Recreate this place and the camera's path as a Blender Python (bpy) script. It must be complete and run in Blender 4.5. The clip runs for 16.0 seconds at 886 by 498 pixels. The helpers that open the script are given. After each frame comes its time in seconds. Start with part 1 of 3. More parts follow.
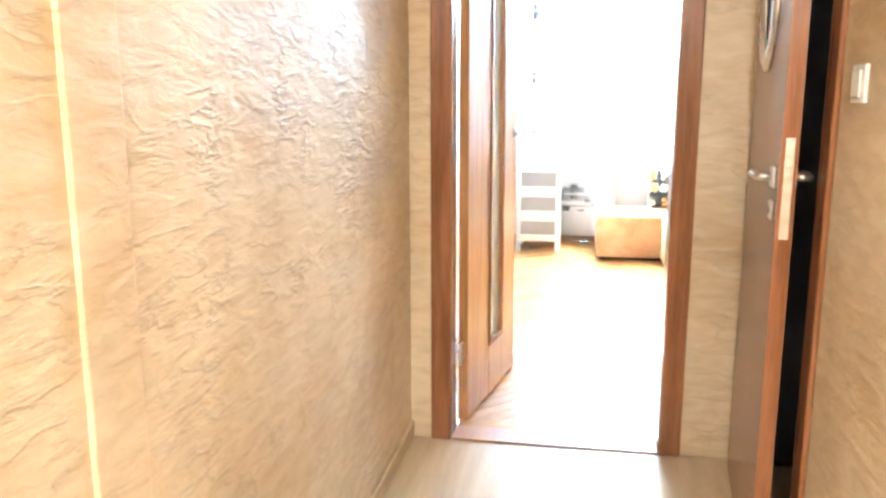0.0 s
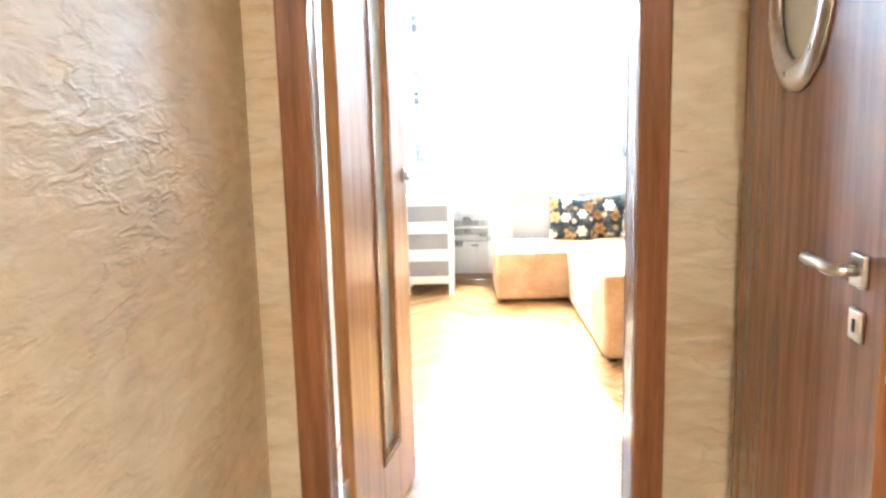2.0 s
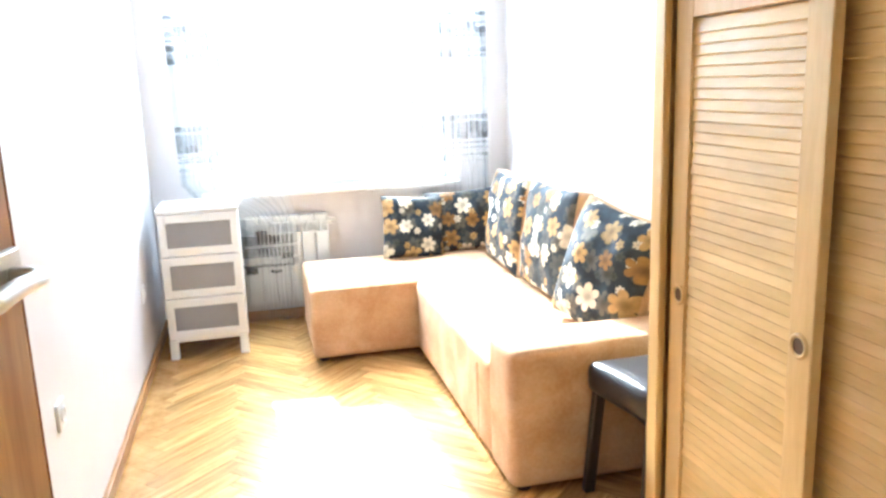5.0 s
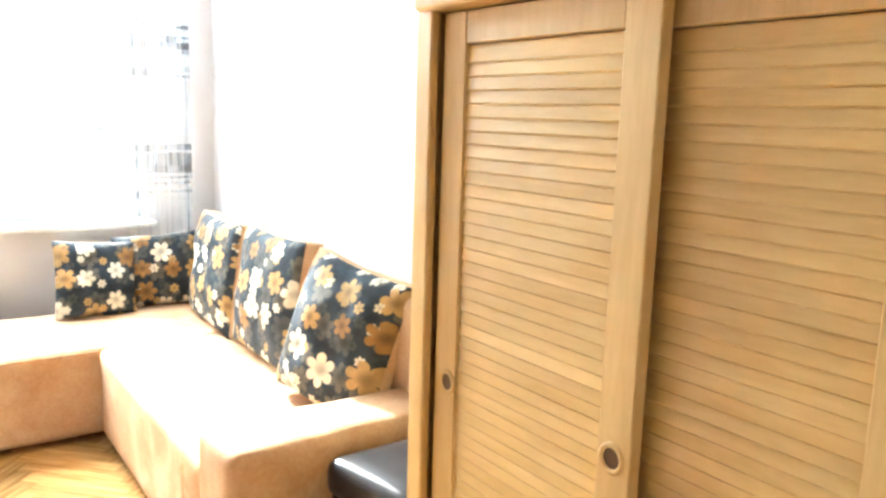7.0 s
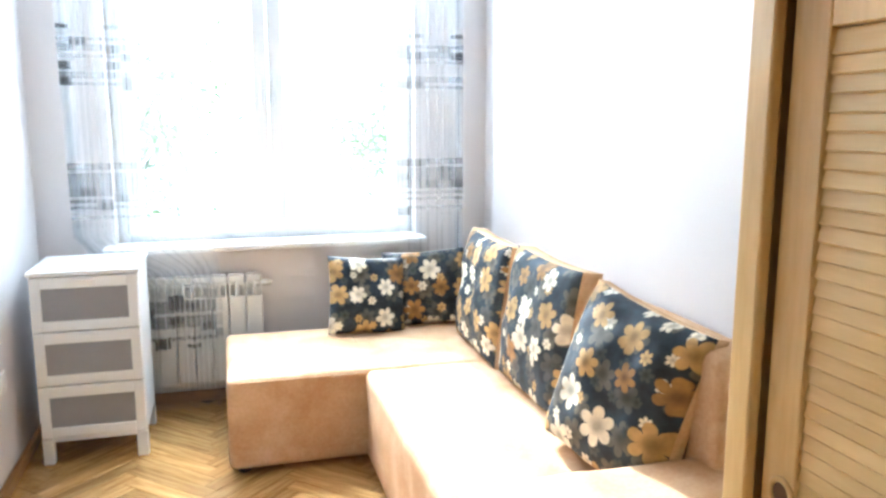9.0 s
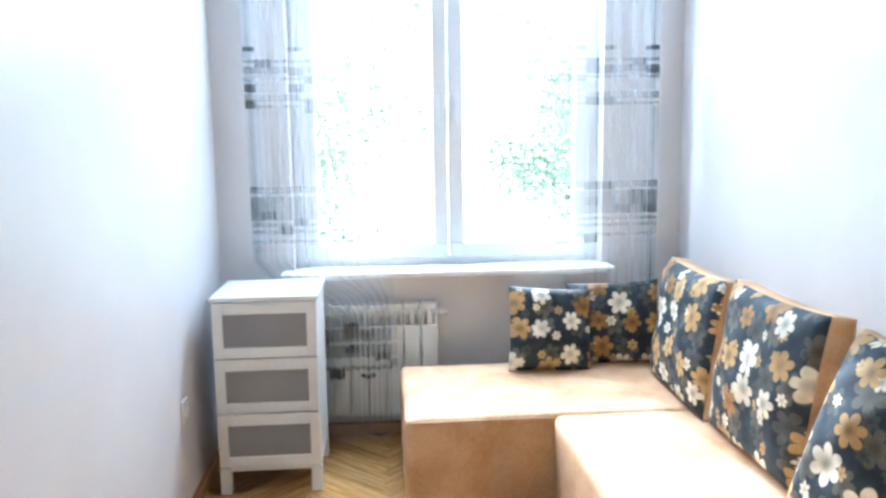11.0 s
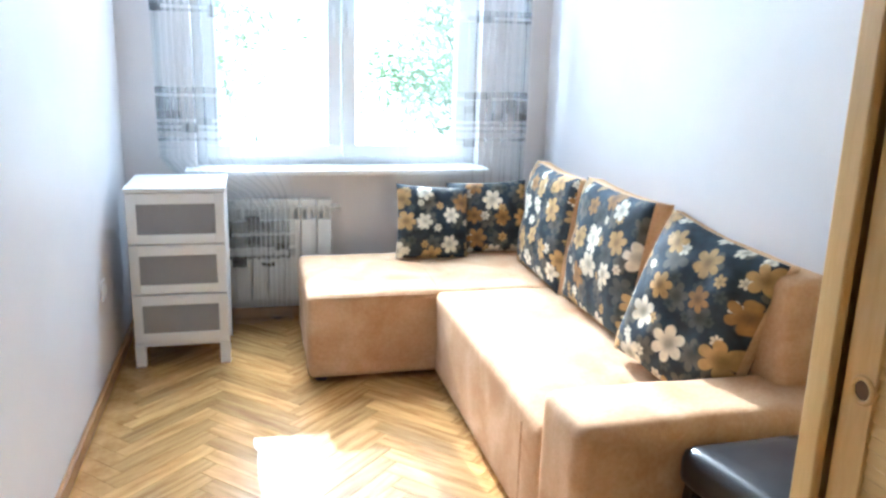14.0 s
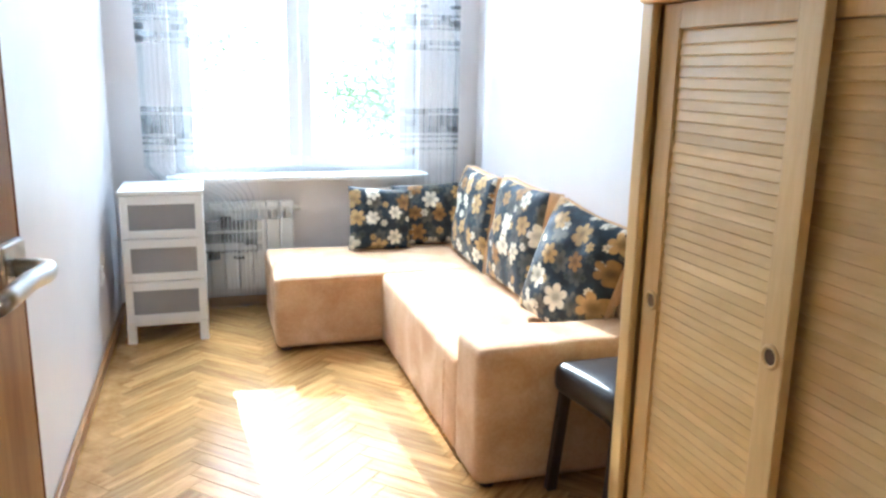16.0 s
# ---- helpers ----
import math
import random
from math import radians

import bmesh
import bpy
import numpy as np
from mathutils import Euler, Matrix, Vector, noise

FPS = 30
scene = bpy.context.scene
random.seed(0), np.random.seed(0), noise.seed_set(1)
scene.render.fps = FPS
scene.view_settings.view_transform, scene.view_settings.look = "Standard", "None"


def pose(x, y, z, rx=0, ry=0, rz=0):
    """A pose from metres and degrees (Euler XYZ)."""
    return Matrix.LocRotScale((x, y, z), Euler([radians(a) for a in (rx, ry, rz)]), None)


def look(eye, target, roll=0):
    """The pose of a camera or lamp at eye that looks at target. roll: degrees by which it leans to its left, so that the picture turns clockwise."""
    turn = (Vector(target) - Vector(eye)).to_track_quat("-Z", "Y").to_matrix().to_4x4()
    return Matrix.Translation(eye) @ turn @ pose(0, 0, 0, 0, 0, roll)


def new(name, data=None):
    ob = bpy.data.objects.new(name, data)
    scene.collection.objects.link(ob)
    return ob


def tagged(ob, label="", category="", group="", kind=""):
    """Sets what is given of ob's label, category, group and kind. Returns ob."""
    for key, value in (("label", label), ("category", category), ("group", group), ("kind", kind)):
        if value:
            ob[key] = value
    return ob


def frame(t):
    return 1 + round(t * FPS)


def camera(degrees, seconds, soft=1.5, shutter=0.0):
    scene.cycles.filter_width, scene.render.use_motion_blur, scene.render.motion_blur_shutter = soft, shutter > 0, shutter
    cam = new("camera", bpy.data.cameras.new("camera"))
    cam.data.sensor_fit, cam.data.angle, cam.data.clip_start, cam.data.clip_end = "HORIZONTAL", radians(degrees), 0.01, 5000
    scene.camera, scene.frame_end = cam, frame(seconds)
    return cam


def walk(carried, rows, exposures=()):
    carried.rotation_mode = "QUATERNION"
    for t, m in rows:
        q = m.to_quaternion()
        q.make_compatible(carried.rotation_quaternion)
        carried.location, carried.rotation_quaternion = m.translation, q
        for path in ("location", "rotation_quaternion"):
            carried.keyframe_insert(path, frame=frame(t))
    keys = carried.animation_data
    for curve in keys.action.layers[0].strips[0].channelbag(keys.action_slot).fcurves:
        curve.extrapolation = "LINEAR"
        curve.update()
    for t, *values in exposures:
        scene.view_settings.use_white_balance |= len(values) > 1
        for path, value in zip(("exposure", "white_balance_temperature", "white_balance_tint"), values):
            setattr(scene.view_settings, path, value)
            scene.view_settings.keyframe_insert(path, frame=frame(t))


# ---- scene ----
cam = camera(59.1, 16.0, soft=2.7)
PATH = [
    (0, (0.618, 0.189, 1.322), (0.279, 2.125, 0.954), 0.0),
    (0.5, (0.566, 0.461, 1.310), (0.408, 2.424, 0.962), -0.5),
    (1, (0.558, 0.775, 1.343), (0.426, 2.741, 1.001), -0.9),
    (1.5, (0.533, 1.038, 1.339), (0.423, 3.008, 1.009), -1.6),
    (2, (0.501, 1.131, 1.377), (0.459, 3.103, 1.049), -1.4),
    (2.4, (0.443, 1.498, 1.383), (0.435, 3.469, 1.043), -1.4),
    (3, (0.410, 1.853, 1.363), (0.454, 3.826, 1.037), -0.3),
    (3.2, (0.425, 1.996, 1.359), (0.481, 3.968, 1.035), -0.2),
    (5.3, (0.603, 3.231, 1.355), (1.163, 5.103, 0.924), -1.3),
    (5.5, (0.638, 3.299, 1.329), (1.279, 5.142, 0.889), -0.6),
    (6, (0.666, 3.41, 1.342), (1.58, 5.115, 0.835), 0.2),
    (6.5, (0.68, 3.509, 1.329), (1.779, 5.11, 0.849), 2.3),
    (7, (0.68, 3.598, 1.348), (1.817, 5.209, 1.014), 1.7),
    (7.5, (0.662, 3.691, 1.367), (1.729, 5.363, 1.112), 1.0),
    (8, (0.669, 3.74, 1.362), (1.581, 5.501, 1.104), 0.9),
    (8.5, (0.737, 3.846, 1.367), (1.474, 5.681, 1.066), 0.3),
    (9, (0.804, 3.941, 1.368), (1.334, 5.84, 1.035), 0.0),
    (9.5, (0.758, 4.053, 1.327), (1.134, 5.994, 1.023), 0.0),
    (10, (0.833, 4.206, 1.323), (0.994, 6.183, 1.069), -1.0),
    (10.2, (0.822, 4.212, 1.344), (0.931, 6.195, 1.108), -1.4),
    (12.3, (0.574, 4.276, 1.36), (0.873, 6.21, 0.949), 0.2),
    (12.5, (0.577, 4.239, 1.35), (0.893, 6.166, 0.92), 0.1),
    (13, (0.595, 4.11, 1.361), (0.947, 6.023, 0.892), 0.5),
    (13.5, (0.608, 3.964, 1.362), (1.003, 5.864, 0.878), 0.9),
    (14, (0.581, 3.823, 1.348), (1.045, 5.708, 0.864), 1.6),
    (14.5, (0.574, 3.692, 1.332), (1.084, 5.566, 0.857), 1.8),
    (15, (0.597, 3.544, 1.338), (1.114, 5.417, 0.866), 1.2),
    (15.5, (0.576, 3.369, 1.347), (1.097, 5.245, 0.89), 1.0),
    (16, (0.497, 3.127, 1.374), (1.06, 4.995, 0.935), 1.1),
]
EXPOSURES = [(0, 3.25, 5480, 7), (2.4, 2.95, 5420, 5), (3.2, 2.65, 5450, 6), (5.3, 2.15, 5550, 7), (6.5, 1.95, 5950, 7), (7.5, 2.3, 6100, 7), (8.2, 2.05, 5850, 7), (9, 1.5, 5550, 7), (10, 1.25, 5350, 7), (12.3, 0.98, 5050, 6), (14, 1.12, 5150, 6), (16, 1.35, 5250, 6)]

walk(cam, [(t, look(eye, target, roll)) for t, eye, target, roll in PATH], EXPOSURES)

# ---------------- world and light ----------------
world = bpy.data.worlds.new("world")
scene.world = world
world.use_nodes = True
wn = world.node_tree
sky = wn.nodes.new("ShaderNodeTexSky")
sky.sky_type = "NISHITA"
sky.sun_disc = False
SUN_ELEV, SUN_AZ = 32.5, -5.0
sky.sun_elevation = radians(SUN_ELEV)
sky.sun_rotation = radians(SUN_AZ)
wn.nodes["Background"].inputs["Strength"].default_value = 0.15
wn.links.new(sky.outputs[0], wn.nodes["Background"].inputs["Color"])

sun = new("sun", bpy.data.lights.new("sun", "SUN"))
sun.data.energy, sun.data.angle, sun.data.color = 5.0, radians(0.6), (1.0, 0.95, 0.87)
a, e = radians(SUN_AZ), radians(SUN_ELEV)
sun.matrix_world = look((0, 0, 0), (-math.sin(a) * math.cos(e), -math.cos(a) * math.cos(e), -math.sin(e)))

# Area lamp added in the window head; boosts the sky's light, aimed left.
sky_fill = new("window_sky_fill", bpy.data.lights.new("window_sky_fill", "AREA"))
sky_fill.data.shape = "RECTANGLE"
sky_fill.data.size, sky_fill.data.size_y, sky_fill.data.energy, sky_fill.data.color = 1.4, 0.24, 40.0, (0.78, 0.91, 1.0)
sky_fill.matrix_world = look((1.02, 8.02, 2.28), (0.25, 5.6, 0.5))

# Assumed warm lamp behind the camera: unseen, added to brighten the hall.
bulb = new("hall_fill_bulb", bpy.data.lights.new("hall_fill_bulb", "POINT"))
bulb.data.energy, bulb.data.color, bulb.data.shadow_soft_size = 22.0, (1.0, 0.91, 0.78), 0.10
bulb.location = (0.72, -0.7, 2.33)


# ---------------- materials ----------------
def material(name):
    m = bpy.data.materials.new(name)
    m.use_nodes = True
    return m, m.node_tree.nodes, m.node_tree.links, m.node_tree.nodes["Principled BSDF"]


def node(nodes, links, kind, settings=None, **inputs):
    n = nodes.new(kind)
    for key, value in (settings or {}).items():
        if key == "operation":
            n.operation = value
        elif key == "data_type":
            n.data_type = value
        elif key == "blend_type":
            n.blend_type = value
        elif key == "feature":
            n.feature = value
        elif key == "interpolation":
            n.interpolation_type = value
    for key, value in inputs.items():
        sock = n.inputs[int(key[1:])] if key[0] == "i" and key[1:].isdigit() else n.inputs[key]
        if hasattr(value, "links") or hasattr(value, "is_linked"):
            links.new(value, sock)
        else:
            sock.default_value = value
    return n


def ramp(nodes, links, fac, stops):
    r = nodes.new("ShaderNodeValToRGB")
    els = r.color_ramp.elements
    while len(els) < len(stops):
        els.new(0.5)
    for el, (pos, col) in zip(els, stops):
        el.position, el.color = pos, (*col, 1)
    links.new(fac, r.inputs[0])
    return r.outputs[0]


def mottled(name, dark, light, scale=6.0, rough=0.6, stretch=(1, 1, 1), bump=0.1, fine=60.0, metal=0.0, per_piece=0.0, distort=0.0, dist=0.01, lo=0.3, hi=0.7):
    """A two-scale surface: soft patches and fine grain, with relief."""
    m, N, L, b = material(name)
    co = node(N, L, "ShaderNodeTexCoord").outputs["Object"]
    if per_piece:
        info = node(N, L, "ShaderNodeObjectInfo")
        off = node(N, L, "ShaderNodeVectorMath", {"operation": "SCALE"}, i0=(13.0, 7.0, 5.0), Scale=info.outputs["Random"]).outputs[0]
        co = node(N, L, "ShaderNodeVectorMath", {"operation": "ADD"}, i0=co, i1=off).outputs[0]
    mp = node(N, L, "ShaderNodeMapping", Vector=co, Scale=stretch).outputs[0]
    n1 = node(N, L, "ShaderNodeTexNoise", Vector=mp, Scale=scale, Detail=4.0, Distortion=distort).outputs["Fac"]
    n2 = node(N, L, "ShaderNodeTexNoise", Vector=mp, Scale=fine, Detail=3.0).outputs["Fac"]
    mix = node(N, L, "ShaderNodeMath", {"operation": "MULTIPLY_ADD"}, i0=n2, i1=0.35, i2=n1).outputs[0]
    mix = node(N, L, "ShaderNodeMath", {"operation": "SUBTRACT"}, i0=mix, i1=0.175).outputs[0]
    col = ramp(N, L, mix, [(lo, dark), (hi, light)])
    if per_piece:
        v = node(N, L, "ShaderNodeMath", {"operation": "MULTIPLY_ADD"}, i0=info.outputs["Random"], i1=per_piece, i2=1 - per_piece / 2).outputs[0]
        col = node(N, L, "ShaderNodeHueSaturation", Value=v, Color=col).outputs[0]
    L.new(col, b.inputs["Base Color"])
    b.inputs["Roughness"].default_value, b.inputs["Metallic"].default_value = rough, metal
    if bump:
        bn = node(N, L, "ShaderNodeBump", Strength=bump, Distance=dist, Height=mix)
        L.new(bn.outputs[0], b.inputs["Normal"])
    return m


def plaster_material():
    """Trowelled ochre plaster with slanting ridges."""
    m, N, L, b = material("hall_plaster")
    co = node(N, L, "ShaderNodeTexCoord").outputs["Object"]
    mp = node(N, L, "ShaderNodeMapping", Vector=co, Rotation=(radians(24), 0, 0), Scale=(1.0, 1.0, 3.2)).outputs[0]
    n1 = node(N, L, "ShaderNodeTexNoise", Vector=mp, Scale=5.6, Detail=6.0, Distortion=0.25).outputs["Fac"]
    n3 = node(N, L, "ShaderNodeTexNoise", Vector=mp, Scale=9.0, Detail=6.0, Distortion=0.5).outputs["Fac"]
    n2 = node(N, L, "ShaderNodeTexNoise", Vector=co, Scale=1.6, Detail=3.0).outputs["Fac"]
    ridge = node(N, L, "ShaderNodeMath", {"operation": "SUBTRACT"}, i0=n1, i1=0.5).outputs[0]
    ridge = node(N, L, "ShaderNodeMath", {"operation": "ABSOLUTE"}, i0=ridge).outputs[0]
    ridge = node(N, L, "ShaderNodeMapRange", {"interpolation": "SMOOTHSTEP"}, Value=ridge, i1=0.0, i2=0.055).outputs[0]
    patch = node(N, L, "ShaderNodeTexNoise", Vector=co, Scale=4.6, Detail=2.0).outputs["Fac"]
    patch = node(N, L, "ShaderNodeMapRange", {"interpolation": "SMOOTHSTEP"}, Value=patch, i1=0.42, i2=0.62).outputs[0]
    ridge = node(N, L, "ShaderNodeMath", {"operation": "SUBTRACT"}, i0=1.0, i1=ridge).outputs[0]
    ridge = node(N, L, "ShaderNodeMath", {"operation": "MULTIPLY"}, i0=ridge, i1=patch).outputs[0]
    tone = node(N, L, "ShaderNodeMath", {"operation": "MULTIPLY_ADD"}, i0=n3, i1=0.6, i2=n2).outputs[0]
    col = ramp(N, L, tone, [(0.58, (0.49, 0.355, 0.195)), (1.0, (0.68, 0.57, 0.41))])
    streak = node(N, L, "ShaderNodeMapRange", Value=ridge, i3=1.0, i4=0.88).outputs[0]
    col = node(N, L, "ShaderNodeHueSaturation", Value=streak, Color=col).outputs[0]
    L.new(col, b.inputs["Base Color"])
    b.inputs["Roughness"].default_value = 0.5
    low = node(N, L, "ShaderNodeMath", {"operation": "MULTIPLY"}, i0=ridge, i1=0.45).outputs[0]
    h = node(N, L, "ShaderNodeMath", {"operation": "MULTIPLY_ADD"}, i0=n3, i1=2.2, i2=low).outputs[0]
    bn = node(N, L, "ShaderNodeBump", Strength=0.45, Distance=0.006, Height=h)
    L.new(bn.outputs[0], b.inputs["Normal"])
    return m


def floral_material():
    """Dark slate cotton with scattered five-petalled cream, gold and brown flowers; faces lie in local x and z."""
    m, N, L, b = material("floral_fabric")
    co = node(N, L, "ShaderNodeTexCoord").outputs["Object"]
    rnd = node(N, L, "ShaderNodeObjectInfo").outputs["Random"]
    sep = node(N, L, "ShaderNodeSeparateXYZ", Vector=co)
    sh = node(N, L, "ShaderNodeMath", {"operation": "MULTIPLY"}, i0=rnd, i1=9.0).outputs[0]
    px = node(N, L, "ShaderNodeMath", {"operation": "ADD"}, i0=sep.outputs[0], i1=sh).outputs[0]
    flat = node(N, L, "ShaderNodeCombineXYZ", X=px, Y=sep.outputs[2]).outputs[0]
    weave = node(N, L, "ShaderNodeTexNoise", Vector=co, Scale=22.0, Detail=5.0).outputs["Fac"]
    base = ramp(N, L, weave, [(0.35, (0.005, 0.012, 0.020)), (0.7, (0.020, 0.038, 0.056))])

    def layer(col, scale, radius, shift, palette, petals=6.0):
        p = node(N, L, "ShaderNodeVectorMath", {"operation": "ADD"}, i0=flat, i1=shift).outputs[0]
        vor = N.new("ShaderNodeTexVoronoi")
        vor.voronoi_dimensions, vor.feature = "2D", "F1"
        vor.inputs["Scale"].default_value, vor.inputs["Randomness"].default_value = scale, 0.62
        L.new(p, vor.inputs["Vector"])
        sp = node(N, L, "ShaderNodeVectorMath", {"operation": "SUBTRACT"}, i0=p, i1=vor.outputs["Position"]).outputs[0]
        xyz = node(N, L, "ShaderNodeSeparateXYZ", Vector=sp)
        ang = node(N, L, "ShaderNodeMath", {"operation": "ARCTAN2"}, i0=xyz.outputs[1], i1=xyz.outputs[0]).outputs[0]
        hue = node(N, L, "ShaderNodeSeparateColor", Color=vor.outputs["Color"])
        ph = node(N, L, "ShaderNodeMath", {"operation": "MULTIPLY"}, i0=hue.outputs[1], i1=6.283).outputs[0]
        ph = node(N, L, "ShaderNodeMath", {"operation": "MULTIPLY_ADD"}, i0=ang, i1=petals / 2, i2=ph).outputs[0]
        pet = node(N, L, "ShaderNodeMath", {"operation": "COSINE"}, i0=ph).outputs[0]
        pet = node(N, L, "ShaderNodeMath", {"operation": "ABSOLUTE"}, i0=pet).outputs[0]
        pet = node(N, L, "ShaderNodeMath", {"operation": "POWER"}, i0=pet, i1=0.55).outputs[0]
        pet = node(N, L, "ShaderNodeMath", {"operation": "MULTIPLY_ADD"}, i0=pet, i1=0.58, i2=0.42).outputs[0]
        size = node(N, L, "ShaderNodeMath", {"operation": "MULTIPLY_ADD"}, i0=hue.outputs[2], i1=radius * 0.35, i2=radius * 0.75).outputs[0]
        rad = node(N, L, "ShaderNodeMath", {"operation": "MULTIPLY"}, i0=pet, i1=size).outputs[0]
        ln = node(N, L, "ShaderNodeVectorMath", {"operation": "LENGTH"}, i0=sp).outputs["Value"]
        rag = node(N, L, "ShaderNodeMath", {"operation": "MULTIPLY_ADD"}, i0=weave, i1=0.012, i2=ln).outputs[0]
        diff = node(N, L, "ShaderNodeMath", {"operation": "SUBTRACT"}, i0=rad, i1=rag).outputs[0]
        mask = node(N, L, "ShaderNodeMapRange", Value=diff, i1=-0.006, i2=-0.002).outputs[0]
        fc = ramp(N, L, hue.outputs[0], palette)
        fc.node.color_ramp.interpolation = "CONSTANT"
        ctr = node(N, L, "ShaderNodeMath", {"operation": "DIVIDE"}, i0=ln, i1=size).outputs[0]
        shade = node(N, L, "ShaderNodeMapRange", Value=ctr, i1=0.12, i2=0.5, i3=0.55, i4=1.05).outputs[0]
        vein = node(N, L, "ShaderNodeMapRange", Value=weave, i1=0.3, i2=0.7, i3=0.7, i4=1.15).outputs[0]
        shade = node(N, L, "ShaderNodeMath", {"operation": "MULTIPLY"}, i0=shade, i1=vein).outputs[0]
        fc = node(N, L, "ShaderNodeHueSaturation", Value=shade, Color=fc).outputs[0]
        mx = node(N, L, "ShaderNodeMix", {"data_type": "RGBA"})
        L.new(mask, mx.inputs["Factor"])
        L.new(col, mx.inputs["A"])
        L.new(fc, mx.inputs["B"])
        return mx.outputs["Result"]

    cream, gold, brown, grey = (0.72, 0.66, 0.52), (0.46, 0.29, 0.11), (0.29, 0.15, 0.045), (0.10, 0.095, 0.075)
    c = layer(base, 8.5, 0.050, (0.37, 0.21, 0), [(0.0, grey), (0.5, (0.07, 0.075, 0.07)), (0.8, grey)])
    c = layer(c, 13.0, 0.024, (1.3, 0.7, 0), [(0.0, cream), (0.3, gold), (0.6, (0.05, 0.06, 0.06))])
    c = layer(c, 7.6, 0.054, (0.0, 0.0, 0), [(0.0, cream), (0.42, gold), (0.82, brown)])
    L.new(c, b.inputs["Base Color"])
    b.inputs["Roughness"].default_value = 0.75
    wr = node(N, L, "ShaderNodeTexNoise", Vector=co, Scale=14.0, Detail=3.0).outputs["Fac"]
    bn = node(N, L, "ShaderNodeBump", Strength=0.3, Distance=0.012, Height=wr)
    L.new(bn.outputs[0], b.inputs["Normal"])
    return m


def sheer_material():
    """Thin pale voile with woven grey blocks and lines across it."""
    m, N, L, b = material("sheer_voile")
    co = node(N, L, "ShaderNodeTexCoord").outputs["Object"]
    xyz = node(N, L, "ShaderNodeSeparateXYZ", Vector=co)
    band = node(N, L, "ShaderNodeMath", {"operation": "MULTIPLY_ADD"}, i0=xyz.outputs[2], i1=1 / 0.58, i2=-0.55).outputs[0]
    band = node(N, L, "ShaderNodeMath", {"operation": "FRACT"}, i0=band).outputs[0]
    near = node(N, L, "ShaderNodeMath", {"operation": "LESS_THAN"}, i0=band, i1=0.47).outputs[0]
    rows = node(N, L, "ShaderNodeMath", {"operation": "MULTIPLY"}, i0=xyz.outputs[2], i1=30.0).outputs[0]
    cols = node(N, L, "ShaderNodeMath", {"operation": "MULTIPLY"}, i0=xyz.outputs[0], i1=15.0).outputs[0]
    rows = node(N, L, "ShaderNodeMath", {"operation": "FLOOR"}, i0=rows).outputs[0]
    cols = node(N, L, "ShaderNodeMath", {"operation": "FLOOR"}, i0=cols).outputs[0]
    cell = node(N, L, "ShaderNodeCombineXYZ", X=cols, Y=rows).outputs[0]
    wn1 = N.new("ShaderNodeTexWhiteNoise")
    wn1.noise_dimensions = "2D"
    L.new(cell, wn1.inputs["Vector"])
    fine = node(N, L, "ShaderNodeMath", {"operation": "MULTIPLY"}, i0=xyz.outputs[2], i1=70.0).outputs[0]
    fine = node(N, L, "ShaderNodeMath", {"operation": "FLOOR"}, i0=fine).outputs[0]
    wn2 = N.new("ShaderNodeTexWhiteNoise")
    wn2.noise_dimensions = "1D"
    L.new(fine, wn2.inputs["W"])
    line = node(N, L, "ShaderNodeMath", {"operation": "GREATER_THAN"}, i0=wn2.outputs["Value"], i1=0.42).outputs[0]
    line = node(N, L, "ShaderNodeMath", {"operation": "MULTIPLY"}, i0=line, i1=0.62).outputs[0]
    blk = node(N, L, "ShaderNodeMath", {"operation": "GREATER_THAN"}, i0=wn1.outputs["Value"], i1=0.78).outputs[0]
    pat = node(N, L, "ShaderNodeMath", {"operation": "MAXIMUM"}, i0=line, i1=blk).outputs[0]
    pat = node(N, L, "ShaderNodeMath", {"operation": "MULTIPLY"}, i0=pat, i1=near).outputs[0]
    col = ramp(N, L, pat, [(0.0, (0.80, 0.85, 0.88)), (1.0, (0.19, 0.19, 0.20))])
    dif = node(N, L, "ShaderNodeBsdfDiffuse", Color=col)
    trl = node(N, L, "ShaderNodeBsdfTranslucent", Color=col)
    cloth = node(N, L, "ShaderNodeMixShader", i0=0.55, i1=dif.outputs[0], i2=trl.outputs[0])
    clear = N.new("ShaderNodeBsdfTransparent")
    dens = node(N, L, "ShaderNodeMapRange", Value=pat, i3=0.07, i4=0.40).outputs[0]
    mx = node(N, L, "ShaderNodeMixShader", i0=dens, i1=clear.outputs[0], i2=cloth.outputs[0])
    L.new(mx.outputs[0], N["Material Output"].inputs["Surface"])
    return m


def glass_material(name, colour, rough):
    m, N, L, b = material(name)
    b.inputs["Base Color"].default_value = (*colour, 1)
    b.inputs["Transmission Weight"].default_value = 1.0
    b.inputs["Roughness"].default_value = rough
    b.inputs["IOR"].default_value = 1.45
    return m


M_WALL = mottled("wall_paint", (0.70, 0.66, 0.655), (0.76, 0.725, 0.715), 2.0, 0.36, bump=0.05, fine=160.0, dist=0.002)
M_CEIL = mottled("ceiling_paint", (0.78, 0.78, 0.77), (0.83, 0.83, 0.82), 2.0, 0.8, bump=0.04, fine=140.0, dist=0.002)
M_PLASTER = plaster_material()
M_DOOR = mottled("red_veneer", (0.18, 0.066, 0.027), (0.30, 0.125, 0.054), 5.0, 0.22, (7, 7, 0.5), 0.04, 30.0, dist=0.002)
M_DOORF = mottled("golden_veneer", (0.34, 0.155, 0.055), (0.53, 0.285, 0.11), 5.0, 0.30, (7, 7, 0.5), 0.04, 30.0, dist=0.002)
